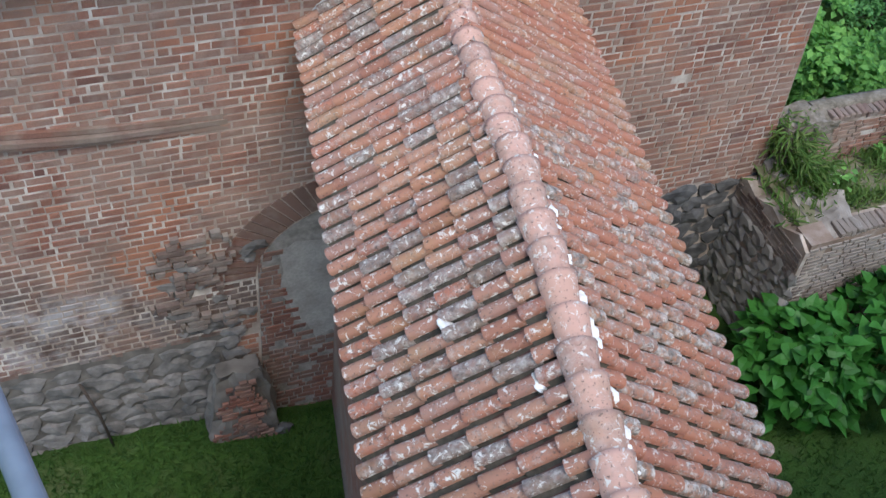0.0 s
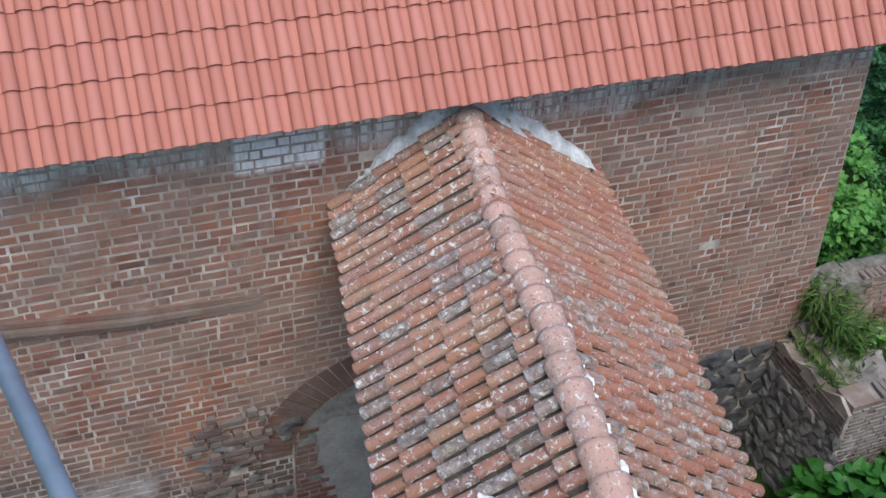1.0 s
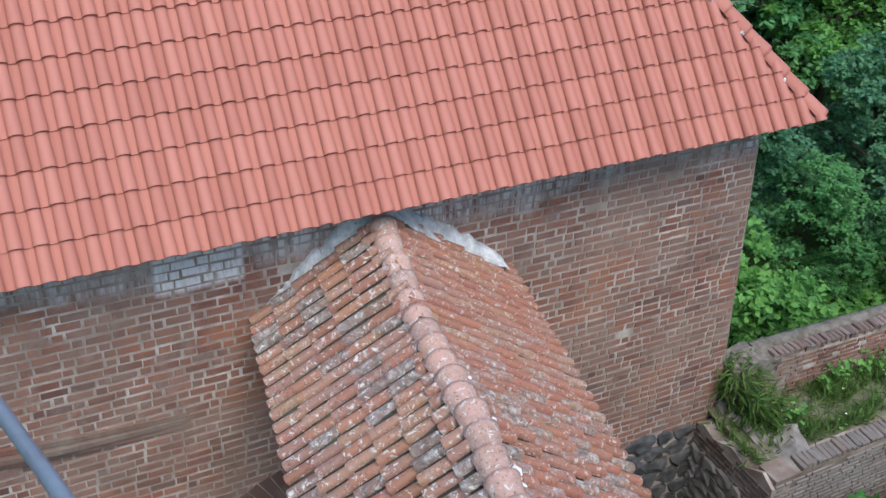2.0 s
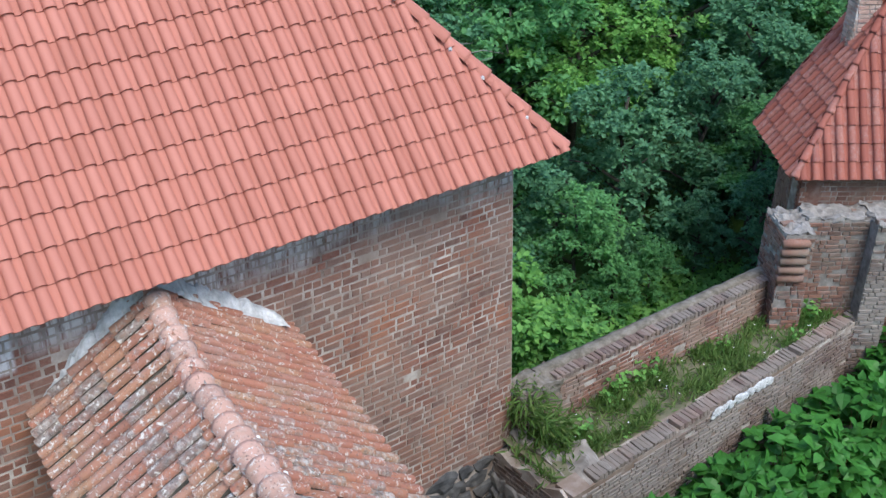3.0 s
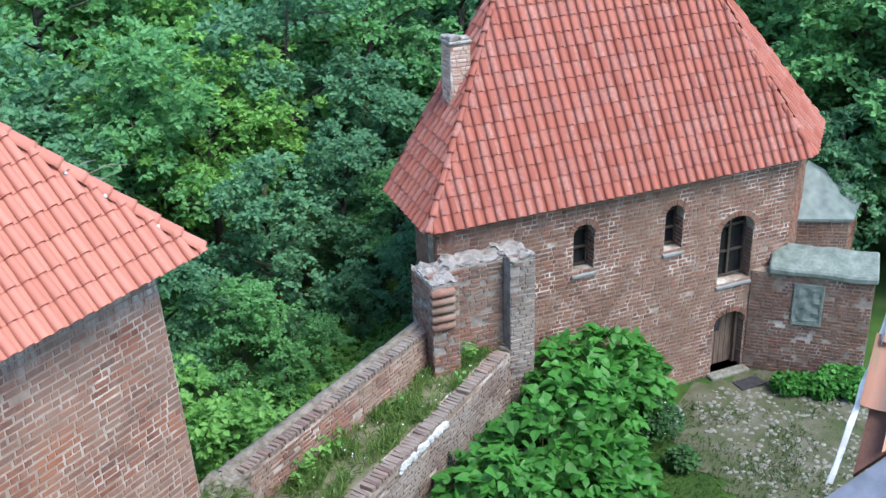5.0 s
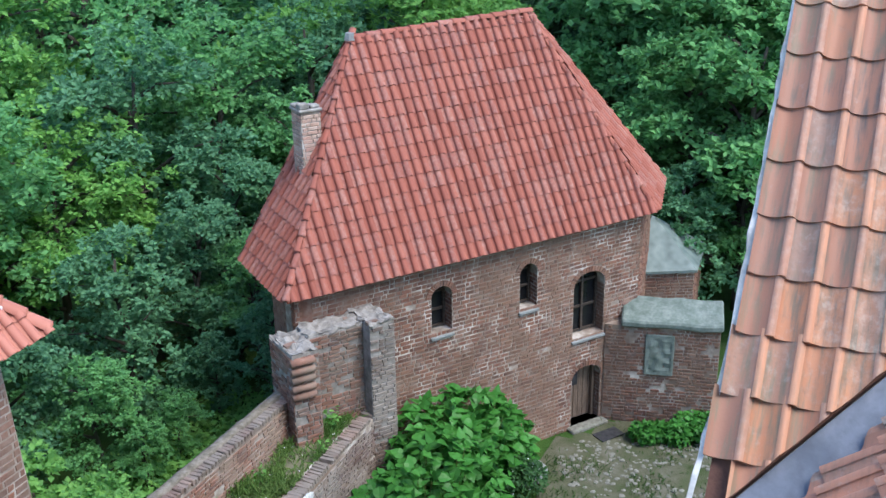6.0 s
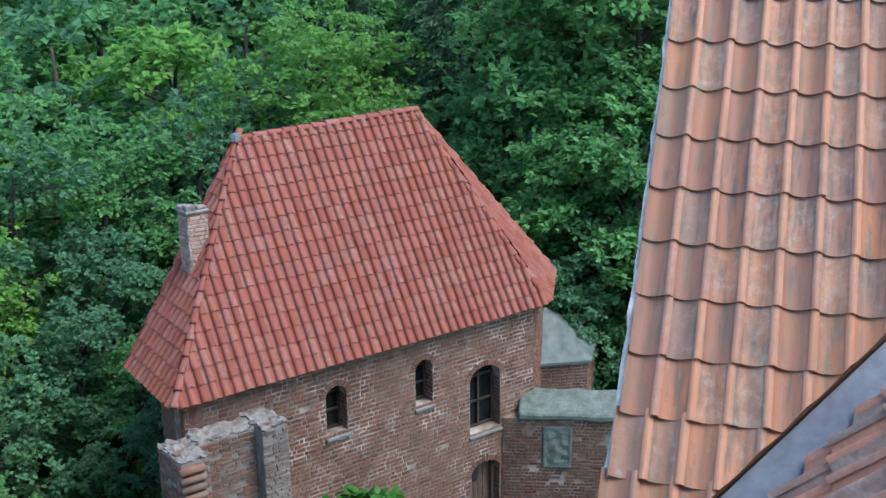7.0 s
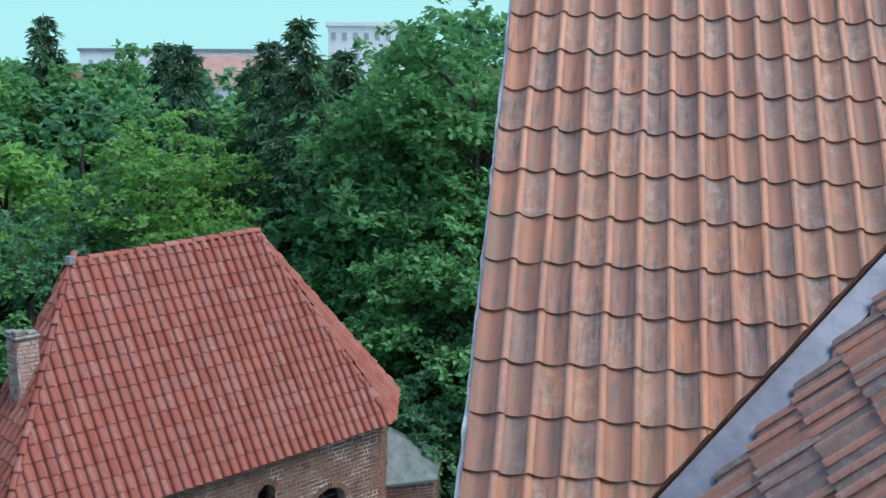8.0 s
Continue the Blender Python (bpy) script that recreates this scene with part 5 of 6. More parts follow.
bmesh.ops.create_icosphere(bm, subdivisions=3, radius=1)
for v in bm.verts:
    q = 1 + 0.3 * noise.noise(v.co * 1.4)
    v.co = Vector((v.co.x * 0.55 * q, v.co.y * 0.33 * q, max(-0.5, min(v.co.z, 0.45)) * 0.3))
me = bpy.data.meshes.new("flat_stone")
bm.to_mesh(me)
bm.free()
me.materials.append(SILL)
slab_stone = new("flat_stone", me)
slab_stone.location = (11.25, -4.05, ground_height(11.25, -4.05) + 0.12)
tagged(slab_stone, "flat pale grey stone lying beside the shrubs", "stone")

# ---- plants ----


def leaf_shape(kind):
    """Corners and faces of one leaf, its stalk at the origin, along x."""
    if kind == "heart":
        return [(0, 0, 0), (0.12, 0.34, 0.05), (0.45, 0.36, 0.06), (1, 0, -0.12), (0.45, -0.36, 0.06), (0.12, -0.34, 0.05), (0.45, 0, 0.0)], [(0, 6, 1), (1, 6, 2), (2, 6, 3), (3, 6, 4), (4, 6, 5), (5, 6, 0)]
    if kind == "needle":
        return [(0, 0, 0), (0.45, 0.075, 0.03), (1, 0, -0.1), (0.45, -0.075, 0.03)], [(0, 1, 2, 3)]
    if kind == "twig":
        return [(0, 0, 0), (0.45, 0.15, 0.03), (1, 0, -0.1), (0.45, -0.15, 0.03)], [(0, 1, 2, 3)]
    if kind == "spray":
        return [(0, 0, 0), (0.35, 0.22, 0.05), (0.5, 0.5, 0), (0.62, 0.14, 0.03), (1, 0, -0.1), (0.62, -0.14, 0.03), (0.5, -0.5, 0), (0.35, -0.22, 0.05)], [(0, 1, 7), (1, 2, 3), (7, 5, 6), (1, 3, 5, 7), (3, 4, 5)]
    return [(0, 0, 0), (0.5, 0.34, 0.05), (1, 0, -0.1), (0.5, -0.34, 0.05)], [(0, 1, 2, 3)]


def scatter(spots, kind, size, seed, droop=0.35):
    """One mesh of leaves: spots are (place, outward direction)."""
    rng = np.random.default_rng(seed)
    lv, lf = leaf_shape(kind)
    lv = np.array(lv, float)
    n = len(spots)
    place = np.array([p for p, _ in spots])
    out = np.array([d for _, d in spots])
    out = out + rng.normal(0, 0.45, (n, 3))
    out /= np.linalg.norm(out, axis=1, keepdims=True) + 1e-9
    x = out.copy()
    x[:, 2] = x[:, 2] * 0.4 - droop * rng.random(n)
    x += rng.normal(0, 0.35, (n, 3))
    x /= np.linalg.norm(x, axis=1, keepdims=True) + 1e-9
    up = np.tile([0, 0, 0.6], (n, 1)) + 1.1 * out + rng.normal(0, 0.25, (n, 3))
    y = np.cross(up, x)
    y /= np.linalg.norm(y, axis=1, keepdims=True) + 1e-9
    z = np.cross(x, y)
    s = size * rng.uniform(0.65, 1.3, (n, 1, 1))
    v = place[:, None] + s * (lv[None, :, 0:1] * x[:, None] + lv[None, :, 1:2] * y[:, None] + lv[None, :, 2:3] * z[:, None])
    k = len(lv)
    faces = [tuple(i * k + q for q in f) for i in range(n) for f in lf]
    return v.reshape(-1, 3), faces


def crown_spots(rnd, lobes, n, spray=1, reach=0.4):
    """Leaves near the skin of a crown made of lobes (centre, radius), in flat sprays that hang out from it in layers."""
    spots = []
    weights = [r * r for _, r in lobes]
    while len(spots) < n:
        c, r = rnd.choices(lobes, weights)[0]
        d = Vector((rnd.gauss(0, 1), rnd.gauss(0, 1), rnd.gauss(0.25, 1))).normalized()
        if d.z < -0.5:
            continue
        rr = r * (1 - 0.45 * rnd.random() ** 2.2) * (1 + 0.5 * noise.noise((c + d * r) * 1.1))
        p = c + Vector((d.x * rr, d.y * rr, d.z * rr * 0.8))
        if spray == 1:
            spots.append((tuple(p), tuple(d)))
            continue
        flat = Vector((d.x, d.y, 0.25 * d.z - 0.05)).normalized()
        side = Vector((-flat.y, flat.x, rnd.uniform(-0.25, 0.25)))
        long = reach * rnd.uniform(0.6, 1.35)
        for k in range(int(spray * rnd.uniform(0.6, 1.4))):
            t, w = rnd.random(), rnd.uniform(-1, 1)
            q = p + flat * long * (t - 0.35) + side * w * long * 0.55 * (1.1 - t) + Vector((0, 0, rnd.gauss(0, 0.045) - 0.25 * long * t * t))
            spots.append((tuple(q), tuple((flat * 0.5 + side * w * 0.6 + Vector((0, 0, 0.5))).normalized())))
    return spots


def tree(name, height, spread, material, seed, leaves=9000, size=0.26, kind="spray", low=0.3, label="", category="tree", bare=0):
    rnd = random.Random(seed)
    top = empty(name, label, category)
    bm = bmesh.new()
    lobes = []
    trunk = [Vector((0, 0, -0.4))]
    for i in range(1, 6):
        trunk.append(Vector((rnd.uniform(-0.12, 0.12) * i * 0.5, rnd.uniform(-0.12, 0.12) * i * 0.5, height * 0.85 * i / 5)))
    r0 = height * 0.018 + 0.03
    tube(bm, trunk, [r0 * (1 - 0.16 * i) for i in range(6)], 7)
    for i in range(int(12 + height * 1.1)):
        h = rnd.uniform(low, 0.92)
        a = rnd.uniform(0, math.tau)
        base = trunk[min(4, int(h * 5))].lerp(trunk[min(5, int(h * 5) + 1)], h * 5 - int(h * 5))
        reach = spread * (1.05 - 0.75 * abs(h - 0.5) * 1.3) * rnd.uniform(0.55, 1.0)
        end = base + Vector((math.cos(a) * reach, math.sin(a) * reach, height * rnd.uniform(0.02, 0.14)))
        mid = base.lerp(end, 0.5) + Vector((0, 0, 0.12 * reach))
        limb = bmesh.new()
        tube(limb, [base, mid, end], [r0 * 0.38, r0 * 0.22, r0 * 0.07], 5)
        part("limb", limb, BARK, top, smooth=True)
        lobes.append((end, spread * rnd.uniform(0.15, 0.33)))
        lobes.append((mid, spread * rnd.uniform(0.14, 0.26)))
        for _ in range(3):
            lobes.append((mid.lerp(end, rnd.uniform(0.4, 1.2)) + Vector((rnd.gauss(0, 0.14), rnd.gauss(0, 0.14), rnd.gauss(0.05, 0.1))) * spread, spread * rnd.uniform(0.11, 0.22)))
    lobes.append((trunk[-1] + Vector((0, 0, 0.05 * height)), spread * 0.38))
    part("trunk", bm, BARK, top, smooth=True)
    v, f = scatter(crown_spots(rnd, lobes, leaves, 16, 0.42 * (spread / 4) ** 0.5), kind, size, seed)
    child("crown", mesh_of("crown", v, f, material), top)
    return top


def conifer(name, height, spread, material, seed, label):
    rnd = random.Random(seed)
    top = empty(name, label, "tree")
    bm = bmesh.new()
    tube(bm, [(0, 0, -0.3), (0, 0, height * 0.5), (0, 0, height)], [0.2, 0.11, 0.02], 7)
    part("trunk", bm, BARK, top, smooth=True)
    spots = []
    z = height * 0.06
    while z < height:
        k = 1 - z / height
        for i in range(int(7 + 8 * k)):
            a = rnd.uniform(0, math.tau)
            reach = spread * (k ** 0.7) * rnd.uniform(0.65, 1.1) + 0.12
            d = Vector((math.cos(a), math.sin(a), -0.28))
            for t in np.linspace(0.1, 1, int(6 + 15 * k)):
                p = Vector((0, 0, z)) + d * reach * t + Vector((0, 0, -0.15 * reach * t * t))
                for _ in range(4):
                    q = p + Vector((rnd.gauss(0, 0.09), rnd.gauss(0, 0.09), rnd.gauss(0, 0.06)))
                    spots.append((tuple(q), (d.x, d.y, -0.3)))
        z += height * 0.025
    v, f = scatter(spots, "twig", 0.38, seed, 0.9)
    child("crown", mesh_of("crown", v, f, material), top)
    return top


def stand(ob, x, y, turn=0.0, scale=1.0, sink=0.0):
    scale /= ob.scale.x
    return Matrix.Translation((x, y, ground_height(x, y) - sink)) @ Matrix.Rotation(turn, 4, "Z") @ Matrix.Diagonal((scale, scale, scale, 1))


# broad shrub with large leaves along the inner wall
SHRUBS = ((0.1, -2.5, 0.95, 1.75), (1.6, -2.7, 1.1, 2.1), (3.3, -2.75, 1.15, 2.2), (5.0, -2.8, 1.25, 2.35), (6.7, -3.0, 1.35, 2.5), (8.3, -3.0, 1.3, 2.5), (9.3, -2.4, 1.2, 2.7), (7.6, -4.0, 1.0, 1.6), (10.4, -2.9, 1.1, 2.5), (11.0, -3.2, 0.8, 1.9))
for k, (x, y, r, h) in enumerate(SHRUBS):
    rnd = random.Random(200 + k)
    shrub = empty("knotweed_shrub", "dense shrub with large bright green heart-shaped leaves", "shrub", "shrubs along the inner wall", at=(x, y, ground_height(x, y)))
    bm = bmesh.new()
    spots = []
    for i in range(16):
        a, q = rnd.uniform(0, math.tau), r * math.sqrt(rnd.random()) * 0.9
        e = Vector((math.cos(a) * q, math.sin(a) * q, h * (1 - 0.35 * (q / r) ** 2) * rnd.uniform(0.85, 1.03)))
        tube(bm, [(e.x * 0.4, e.y * 0.4, -0.05), (e.x * 0.75, e.y * 0.75, e.z * 0.6), e], [0.014, 0.011, 0.006], 5)
    part("stems", bm, plain("green_stem", (0.08, 0.12, 0.03), (0.14, 0.16, 0.05), 5) if k == 0 else bpy.data.materials["green_stem"], shrub)
    for i in range(560):
        a, q = rnd.uniform(0, math.tau), r * math.sqrt(rnd.random())
        top_z = h * (1 - 0.5 * (q / r) ** 2.5) * (1 + 0.12 * noise.noise(Vector((x + math.cos(a) * q * 2, y + math.sin(a) * q * 2, 0)) * 1.4))
        z = top_z * (1 - 0.75 * rnd.random() ** 2.6)
        wide = 1.0 + 0.12 * rnd.random()
        spots.append(((math.cos(a) * q * wide, math.sin(a) * q * wide, z), (math.cos(a) * q / r, math.sin(a) * q / r, 0.7)))
    v, f = scatter(spots, "heart", 0.27, 300 + k, 0.5)
    child("leaves", mesh_of("leaves", v, f, LEAF_BIG), shrub)

# rose bush with white flowers beside the stone
rose = empty("rose_bush", "dark green rose bush with small white flowers", "shrub", at=(10.9, -3.85, ground_height(10.9, -3.85)))
rnd = random.Random(8)
lobes = [(Vector((rnd.uniform(-0.6, 0.5), rnd.uniform(-0.5, 0.4), rnd.uniform(0.3, 0.8))), rnd.uniform(0.3, 0.45)) for _ in range(7)]
v, f = scatter(crown_spots(rnd, lobes, 1800), "blade", 0.10, 9)
child("leaves", mesh_of("leaves", v, f, LEAF_ROSE), rose)
v, f = scatter(crown_spots(rnd, lobes, 45), "heart", 0.07, 10)
child("flowers", mesh_of("flowers", v, f, DROPPING), rose)
bm = bmesh.new()
for c, r in lobes:
    tube(bm, [(0, 0, -0.05), c * 0.6, c], [0.015, 0.012, 0.006], 5)
part("stems", bm, BARK, rose)
ob = empty("low_plant", "low dark green plant in the grass", "shrub", at=(9.6, -5.0, ground_height(9.6, -5.0)))
v, f = scatter(crown_spots(rnd, [(Vector((0, 0, 0.25)), 0.32)], 500), "blade", 0.12, 12)
child("leaves", mesh_of("leaves", v, f, LEAF_ROSE), ob)
for k, (x, y, s) in enumerate(((13.95, -6.15, 0.38), (14.2, -6.9, 0.42), (14.35, -7.7, 0.36), (14.75, -7.2, 0.5))):
    ob = empty("creeper", "low leafy creeper along the yard wall foot", "shrub", at=(x, y, ground_height(x, y)))
    v, f = scatter(crown_spots(rnd, [(Vector((0, 0, 0.2)), s), (Vector((0.2, -0.3, 0.25)), s * 0.8)], 620), "heart", 0.13, 20 + k)
    child("leaves", mesh_of("leaves", v, f, LEAF_BIG), ob)

# grass and weeds on the wall-walk
weeds = empty("walk_weeds", "tall grass and weeds on the wall-walk", "grass", kind="stuff")
rnd = random.Random(14)
spots, big = [], []
for i in range(9000):
    x, y = rnd.uniform(-0.1, 8.3), rnd.uniform(-1.3, -0.2)
    k = noise.noise(Vector((x * 1.1, y * 1.8, 0)))
    if k < 0.0 and rnd.random() < 0.85:
        continue
    spots.append(((x, y, 1.13 + rnd.uniform(0, 0.10) * (1 + k)), (rnd.uniform(-0.3, 0.3), rnd.uniform(-0.3, 0.3), 0.9)))
    if k > 0.3 and rnd.random() < 0.3:
        big.append(((x, y, 1.2 + rnd.uniform(0.0, 0.42)), (rnd.uniform(-1, 1), rnd.uniform(-1, 1), 0.5)))
v, f = scatter(spots, "needle", 0.22, 15, -0.9)
child("grass", mesh_of("grass", v, f, GRASS), weeds)
v, f = scatter(big, "blade", 0.12, 16, 0.1)
child("weed_leaves", mesh_of("weed_leaves", v, f, LEAF_LIGHT), weeds)
flowers = [((rnd.uniform(0.3, 8.2), rnd.uniform(-1.3, -0.3), 1.42), (0, 0, 1)) for _ in range(36)]
v, f = scatter(flowers, "heart", 0.035, 18)
child("flowers", mesh_of("flowers", v, f, DROPPING), weeds)
tuft = empty("wall_tuft", "grass tuft growing at the wall corner", "grass", kind="stuff")
spots = [((rnd.uniform(0.3, 0.75), rnd.uniform(-0.9, -0.25), 0.9 + rnd.uniform(0, 1.0)), (0.3, -0.6, 0.5)) for _ in range(600)]
spots += [((rnd.uniform(0.22, 0.9), rnd.uniform(-0.26, 0.28), 1.5 + rnd.uniform(0, 0.55)), (-0.4, -0.5, 0.5)) for _ in range(500)]
v, f = scatter(spots, "needle", 0.24, 19, 0.3)
child("grass", mesh_of("grass", v, f, GRASS), tuft)
# turf in both yards
turf = empty("yard_turf", "short lush grass in the yards", "grass", kind="stuff")
spots = []
while len(spots) < 34000:
    pick = rnd.random()
    if pick > 0.75:
        x, y = rnd.uniform(9.0, 16.0), rnd.uniform(-11.5, -3.8)
        if noise.noise(Vector((x * 0.8, y * 0.8, 4))) < 0.18 and rnd.random() < 0.9:
            continue
    elif pick < 0.38:
        x, y = rnd.uniform(-13, -5.5), rnd.uniform(-4.5, -0.1)
    else:
        x, y = rnd.uniform(-3.6, 11.0), rnd.uniform(-8.2, -1.8)
    spots.append(((x, y, ground_height(x, y)), (rnd.uniform(-0.4, 0.4), rnd.uniform(-0.4, 0.4), 0.8)))
v, f = scatter(spots, "needle", 0.14, 23, -0.8)
child("grass", mesh_of("grass", v, f, leaf_material("turf_blade", (0.022, 0.065, 0.012), (0.038, 0.10, 0.018), (0.07, 0.135, 0.03), 0.3)), turf)
# growth outside the curtain wall
bank = empty("bank_growth", "rank grass and nettles on the outer bank", "grass", kind="stuff")
spots = []
for i in range(9000):
    x, y = rnd.uniform(-0.3, 11), 0.35 + 5.5 * rnd.random() ** 1.4
    spots.append(((x, y, ground_height(x, y) + rnd.uniform(0, 0.35)), (rnd.uniform(-0.5, 0.5), rnd.uniform(-0.7, 0.2), 0.7)))
v, f = scatter(spots, "spray", 0.2, 25, 0.1)
child("growth", mesh_of("growth", v, f, LEAF_LIGHT), bank)

# ---- trees ----
EYE = Vector((-10.0, -11.2, 0))


def polar(deg, dist):
    a = radians(deg)
    return EYE.x + dist * math.sin(a), EYE.y + dist * math.cos(a)


near_bush = tree("hazel_bush", 3.5, 1.55, LEAF_LIGHT, 71, 11000, 0.15, "blade", 0.1, "bright green hazel bush outside the curtain wall", "shrub")
near_bush.matrix_basis = stand(near_bush, 2.1, 2.05)
copy_thing(near_bush, stand(near_bush, 0.9, 3.2, 1.3, 0.75))
KINDS = [tree("maple_tree", 12.0, 4.2, LEAF_DARK, 81, 17000, 0.23, "blade", 0.25, "broad dark green maple in the wood"),
         tree("elm_tree", 12.0, 3.6, LEAF_BLUE, 82, 15000, 0.22, "blade", 0.12, "blue-green elm with upright sprays in the wood"),
         tree("locust_tree", 12.0, 4.4, LEAF_LIGHT, 83, 16000, 0.225, "blade", 0.3, "light green locust tree with feathery crown in the wood"),
         tree("young_maple", 8.0, 2.6, LEAF_DARK, 84, 10000, 0.195, "blade", 0.1, "young green maple at the wood's edge"),
         tree("young_elm", 8.0, 2.3, LEAF_BLUE, 85, 10500, 0.185, "blade", 0.08, "young blue-green elm at the wood's edge")]
# the same kinds farther off, with their leaves in larger tufts
KINDS += [tree("maple_tree", 12.0, 4.2, LEAF_DARK, 86, 9000, 0.36, "blade", 0.25, "broad dark green maple deep in the wood"),
          tree("elm_tree", 12.0, 3.6, LEAF_BLUE, 87, 8500, 0.36, "blade", 0.12, "blue-green elm deep in the wood"),
          tree("locust_tree", 12.0, 4.4, LEAF_LIGHT, 88, 8500, 0.36, "blade", 0.3, "light green locust tree deep in the wood")]
HEIGHTS = [max(v.co.z for p in k.children for v in p.data.vertices) for k in KINDS]
# kind, bearing, distance, height of the top above the court
WOOD = [(4, 41.5, 23.0, 3.9), (3, 46.0, 22.5, 2.6), (4, 48.5, 25.5, 4.4), (3, 33.0, 22.0, 3.6), (4, 52.5, 28.0, 4.2), (3, 28.0, 21.0, 3.5), (4, 55.0, 31.0, 5.0), (3, 58.5, 34.0, 5.5), (3, 37.5, 21.5, 3.2), (4, 36.0, 24.5, 4.6),
        (2, 30, 28, 6.5), (1, 36, 29, 7.0), (0, 41.5, 30, 7.0), (2, 45.5, 31, 6.5), (1, 50, 33, 8.0), (0, 54.5, 36, 8.0), (1, 59.5, 38, 8.0), (2, 24, 27, 6.0), (0, 18, 28, 6.0), (1, 12, 27, 6.0),
        (2, 58.5, 46, 9.8), (1, 62.0, 43, 8.6), (2, 65.3, 41, 11.2), (2, 68.5, 44, 10.2), (1, 72, 45, 9.4), (0, 76, 43, 10.4), (0, 79.3, 41, 14.2), (0, 82.3, 38, 15.2), (1, 80.8, 46, 15.0), (1, 86, 40, 13.5), (0, 91, 40, 13.5), (2, 96, 40, 13), (0, 101, 42, 13),
        (0, 38, 38, 9.5), (2, 43.5, 40, 10), (0, 48.5, 42, 10.5), (1, 53, 46, 11), (0, 57, 52, 11), (1, 62, 54, 11.2), (0, 66, 58, 11.6), (0, 70, 58, 11.4), (2, 74, 57, 11.8), (0, 77.5, 54, 13.0), (0, 84, 50, 15), (1, 88, 50, 14), (0, 93, 50, 14),
        (0, 30, 40, 10), (1, 22, 38, 9), (0, 12, 40, 9), (2, 5, 36, 9), (1, -2, 32, 8), (0, 98, 52, 14), (1, 104, 48, 14), (0, 60, 66, 12), (0, 64, 68, 12), (1, 69, 70, 12.2), (0, 73, 66, 12.0), (0, 55, 64, 12),
        (3, 50.5, 23, 1.2), (4, 53, 25, 1.5), (3, 48.5, 22, 1.0), (4, 54.5, 28.5, 1.8), (4, 56.2, 24.5, 2.6), (3, 55.6, 27.5, 3.2), (4, 57.2, 30.5, 3.6), (3, 80.8, 37, 9.0), (3, 77.8, 38, 9.0), (3, 79.4, 34.5, 7.5), (3, 82.6, 33.5, 8.5), (3, 84.6, 36, 10.0), (3, 75.6, 37.5, 7.5), (3, 76.5, 33, 4.5), (4, 79.5, 31, 4.0), (3, 82.5, 33, 5.0), (4, 73.5, 36, 5.0), (3, 86, 31, 4.0), (4, 89.5, 33, 5.0), (3, 70, 35, 4.0), (4, 66, 34, 3.6),
        (2, 57, 75, 12.4), (0, 56.0, 96, 12.7), (0, 58.6, 98, 12.7), (0, 60.5, 84, 12.6), (1, 63.5, 86, 12.5), (0, 67, 90, 12.7), (1, 71, 88, 12.6), (0, 75, 82, 12.6), (0, 53.5, 80, 12.5), (1, 50, 72, 12), (0, 46, 60, 11.5), (1, 41, 56, 11), (0, 36, 54, 11)]
rnd = random.Random(99)
used = set()
for kind, deg, dist, top_z in WOOD:
    x, y = polar(deg, dist)
    kind += 5 if dist >= 46 else 0
    m = stand(KINDS[kind], x, y, rnd.uniform(0, 6), (top_z - ground_height(x, y)) / HEIGHTS[kind])
    if kind in used:
        copy_thing(KINDS[kind], m)
    else:
        KINDS[kind].matrix_basis = m
        used.add(kind)
spruce = conifer("spruce_tree", 15.0, 3.2, NEEDLE, 91, "tall dark spruce above the wood")
places = ((50.9, 22.9, 15.3), (31.2, 1.2, 14.5), (54.0, 16.8, 13.8), (38.6, 9.1, 13.6), (37.7, 4.7, 13.7), (45.5, 8.4, 12.5), (34.3, 0.3, 13.3), (53.0, 3.0, 13.0))
for k, (x, y, top_z) in enumerate(places):
    m = stand(spruce, x, y, k * 1.3, (top_z - ground_height(x, y)) / 15.0)
    if k:
        copy_thing(spruce, m)
    else:
        spruce.matrix_basis = m
round_tree = tree("linden_tree", 13.0, 2.7, LEAF_DARK, 95, 10000, 0.27, "blade", 0.15, "round-topped dark linden behind the wood")
tall = max(v.co.z for p in round_tree.children for v in p.data.vertices)
for k, (x, y, top_z) in enumerate(((52.5, 19.0, 13.9), (48.5, 21.0, 12.7), (49.5, 25.0, 12.9))):
    m = stand(round_tree, x, y, 0.4 + k, (top_z - ground_height(x, y)) / tall)
    if k:
        copy_thing(round_tree, m)
    else:
        round_tree.matrix_basis = m
# bare branches among the near leaves
snag = empty("dead_branch", "bare grey dead branches among the leaves", "branch")
DEAD_WOOD = plain("dead_wood", (0.16, 0.15, 0.14), (0.26, 0.25, 0.23), 6)
rnd = random.Random(6)
sx, sy = polar(36.5, 23.5)
for i in range(7):
    p = Vector((0, 0, 0))
    pts = [p]
    for j in range(5):
        p = p + Vector((rnd.uniform(-0.5, 0.7), rnd.uniform(-0.6, 0.1), rnd.uniform(-0.1, 0.4)))
        pts.append(p)
    bm = bmesh.new()
    tube(bm, pts, [0.035, 0.028, 0.022, 0.016, 0.011, 0.006], 5)
    part("twig", bm, DEAD_WOOD, snag, smooth=True)
bm = bmesh.new()
tube(bm, [(0, 0, -6.5), (0.1, 0, -3), (0, 0, 0)], [0.1, 0.07, 0.04], 6)
part("stem", bm, DEAD_WOOD, snag, smooth=True)
snag.location = (sx, sy, ground_height(sx, sy) + 6.4)

# ---- the town beyond ----


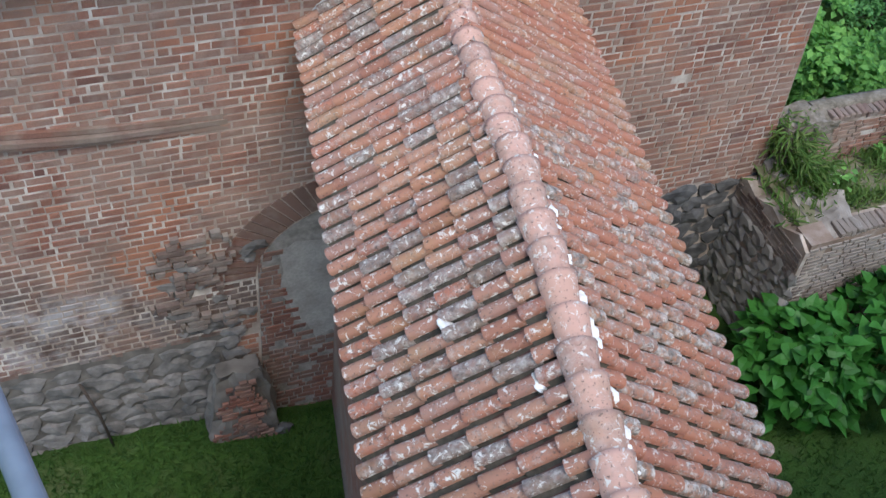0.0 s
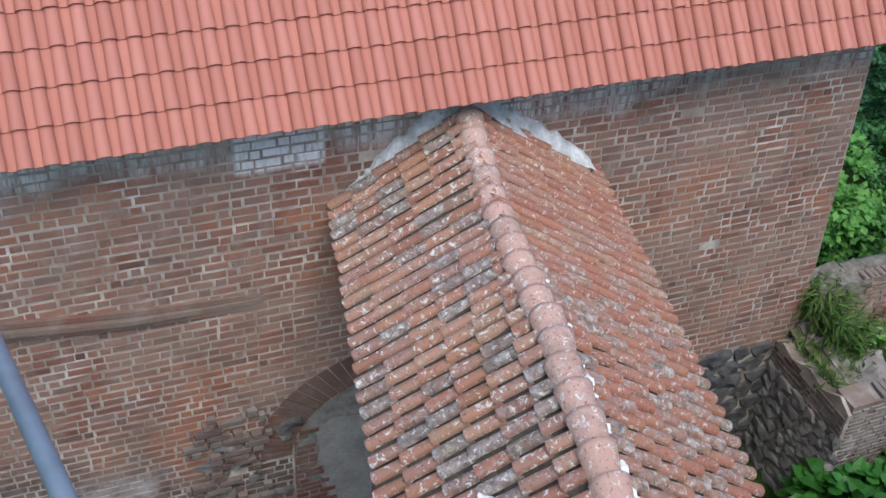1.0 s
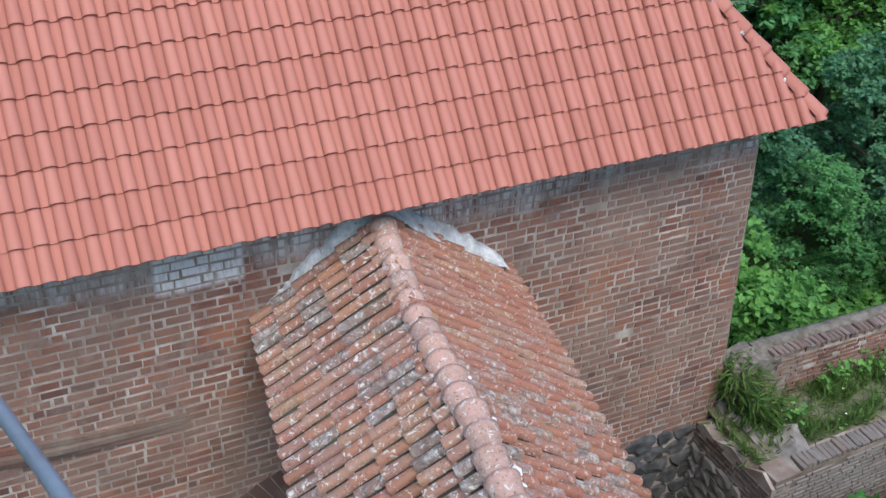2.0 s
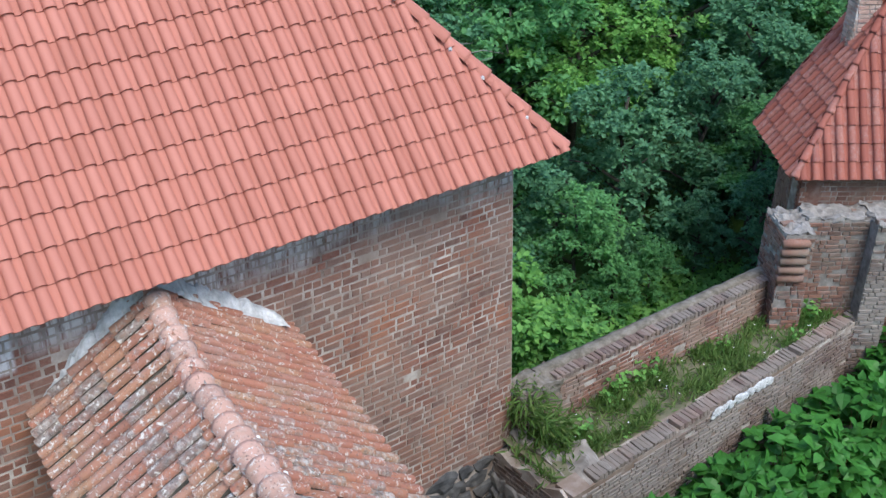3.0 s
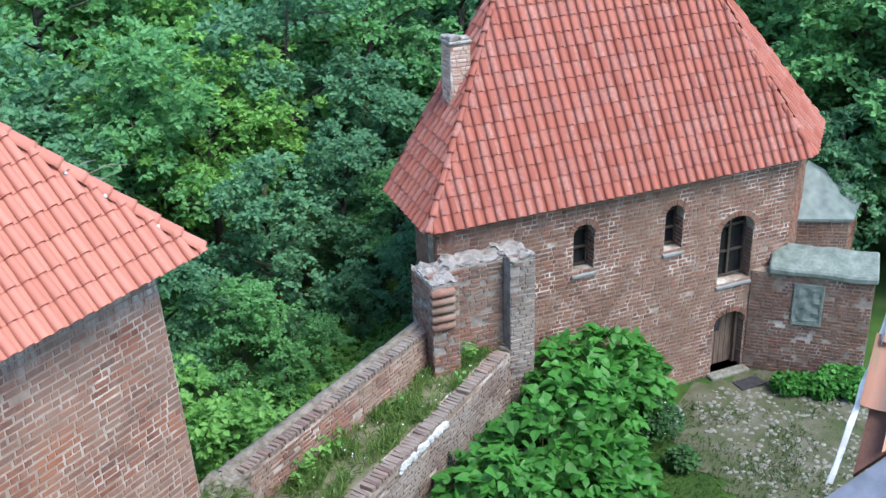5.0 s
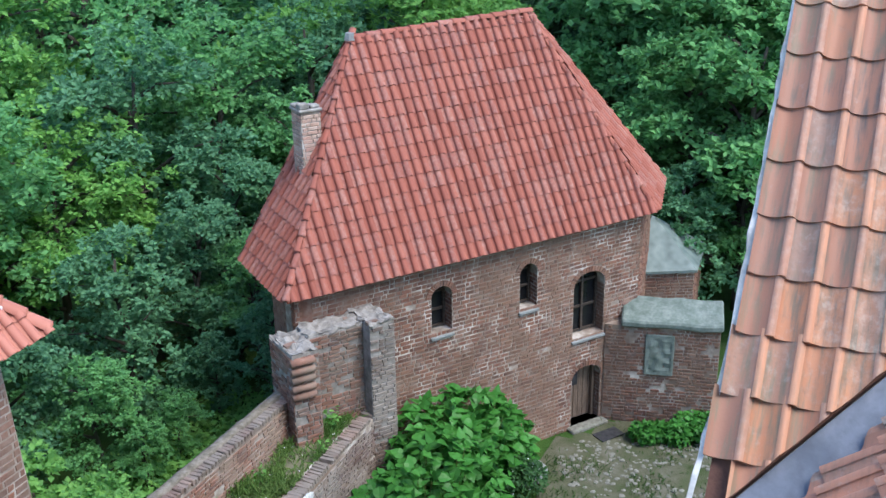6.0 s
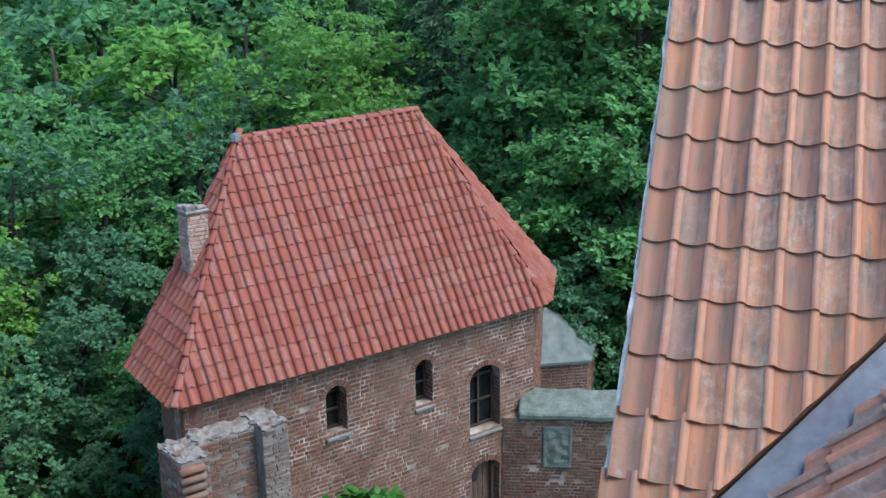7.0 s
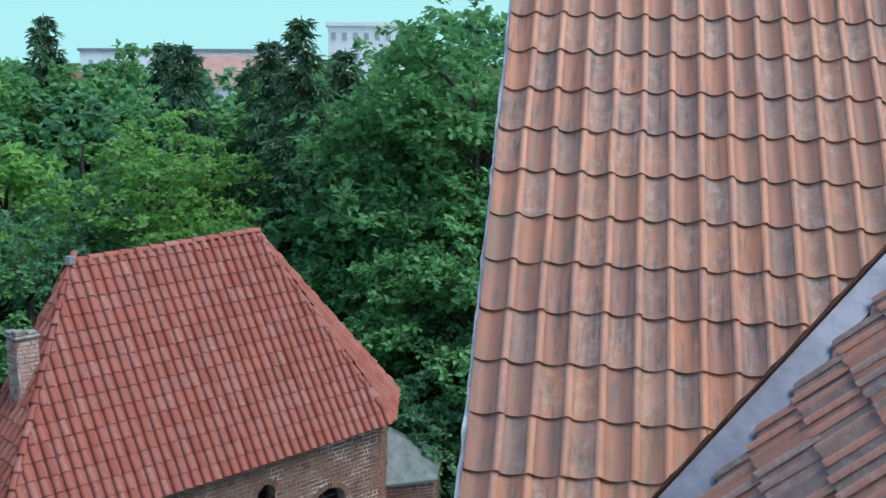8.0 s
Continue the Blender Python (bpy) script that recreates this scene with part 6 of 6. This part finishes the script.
def town_house(name, label, at, turn, size, wall, roof_col, storeys, bays, flat=True, roof_h=3.0):
    w, d, h = size
    ob = empty(name, label, "building", at=at)
    ob.rotation_euler = (0, 0, turn)
    bm = bmesh.new()
    box(bm, (-w / 2, -d / 2, 0), (w / 2, d / 2, h))
    part("wall", bm, wall, ob)
    bm = bmesh.new()
    if flat:
        box(bm, (-w / 2 - 0.3, -d / 2 - 0.3, h), (w / 2 + 0.3, d / 2 + 0.3, h + 0.5))
    else:
        a = [bm.verts.new(p) for p in ((-w / 2 - 0.5, -d / 2 - 0.5, h), (w / 2 + 0.5, -d / 2 - 0.5, h), (w / 2 + 0.5, d / 2 + 0.5, h), (-w / 2 - 0.5, d / 2 + 0.5, h), (-w / 2 - 0.5, 0, h + roof_h), (w / 2 + 0.5, 0, h + roof_h))]
        for f in ((0, 1, 5, 4), (2, 3, 4, 5), (0, 4, 3), (1, 2, 5), (3, 2, 1, 0)):
            bm.faces.new([a[i] for i in f])
        bmesh.ops.recalc_face_normals(bm, faces=bm.faces[:])
    part("roof", bm, roof_col, ob)
    glass = bpy.data.materials.get("far_glass") or plain("far_glass", (0.34, 0.40, 0.42), (0.42, 0.48, 0.50), 2, 0.3, 0.0)
    me = mesh_of("window", [(-0.32, -0.06, 0.2), (0.32, -0.06, 0.2), (0.32, -0.06, 1.2), (-0.32, -0.06, 1.2), (-0.32, 0.05, 0.2), (0.32, 0.05, 0.2), (0.32, 0.05, 1.2), (-0.32, 0.05, 1.2)],
                 [(0, 1, 2, 3), (0, 4, 5, 1), (1, 5, 6, 2), (2, 6, 7, 3), (3, 7, 4, 0)], glass)
    for i in range(bays):
        for j in range(storeys):
            child("window", me, ob, m=Matrix.Translation((-w / 2 + w * (i + 0.5) / bays, -d / 2, 0.9 + j * h / storeys)))
    return ob


RENDER = plain("pale_render", (0.78, 0.81, 0.81), (0.86, 0.88, 0.88), 1, 0.9, 0.1)
GREYROOF = plain("grey_roofing", (0.20, 0.22, 0.26), (0.27, 0.29, 0.33), 1)
PINK = plain("pink_tile_roof", (0.36, 0.22, 0.18), (0.44, 0.28, 0.23), 1)
DARKRED = plain("dark_red_roof", (0.16, 0.07, 0.06), (0.22, 0.10, 0.08), 1)
town_house("apartment_block", "pale grey apartment block with rows of small windows", (136.5, 24.2, -4), radians(-75), (10, 9, 20.6), RENDER, RENDER, 7, 7)
town_house("long_building", "long white building with pink lower roof", (140, 45, -4), radians(-72), (16, 12, 12.5), RENDER, PINK, 4, 8, False, 4.2)
town_house("grey_hall", "large hall with flat grey roof behind the trees", (168, 62, -4), radians(-72), (34, 14, 17.2), RENDER, GREYROOF, 5, 10)
town_house("white_house", "white gabled house with dark red roof", (72, 32, -4.5), radians(-20), (5, 6, 12.5), RENDER, DARKRED, 4, 3, False, 3.5)

# pale sky far behind the town
arc = [radians(10 + 5 * i) for i in range(25)]
backdrop = new("backdrop", mesh_of("backdrop", [(EYE.x + 2000 * math.sin(a), EYE.y + 2000 * math.cos(a), z) for z in (-60, 330) for a in arc],
               [(i, i + 1, 26 + i, 25 + i) for i in range(24)], SKY_BLUE, True))
tagged(backdrop, "pale cyan summer sky behind the town", "sky", kind="structure")
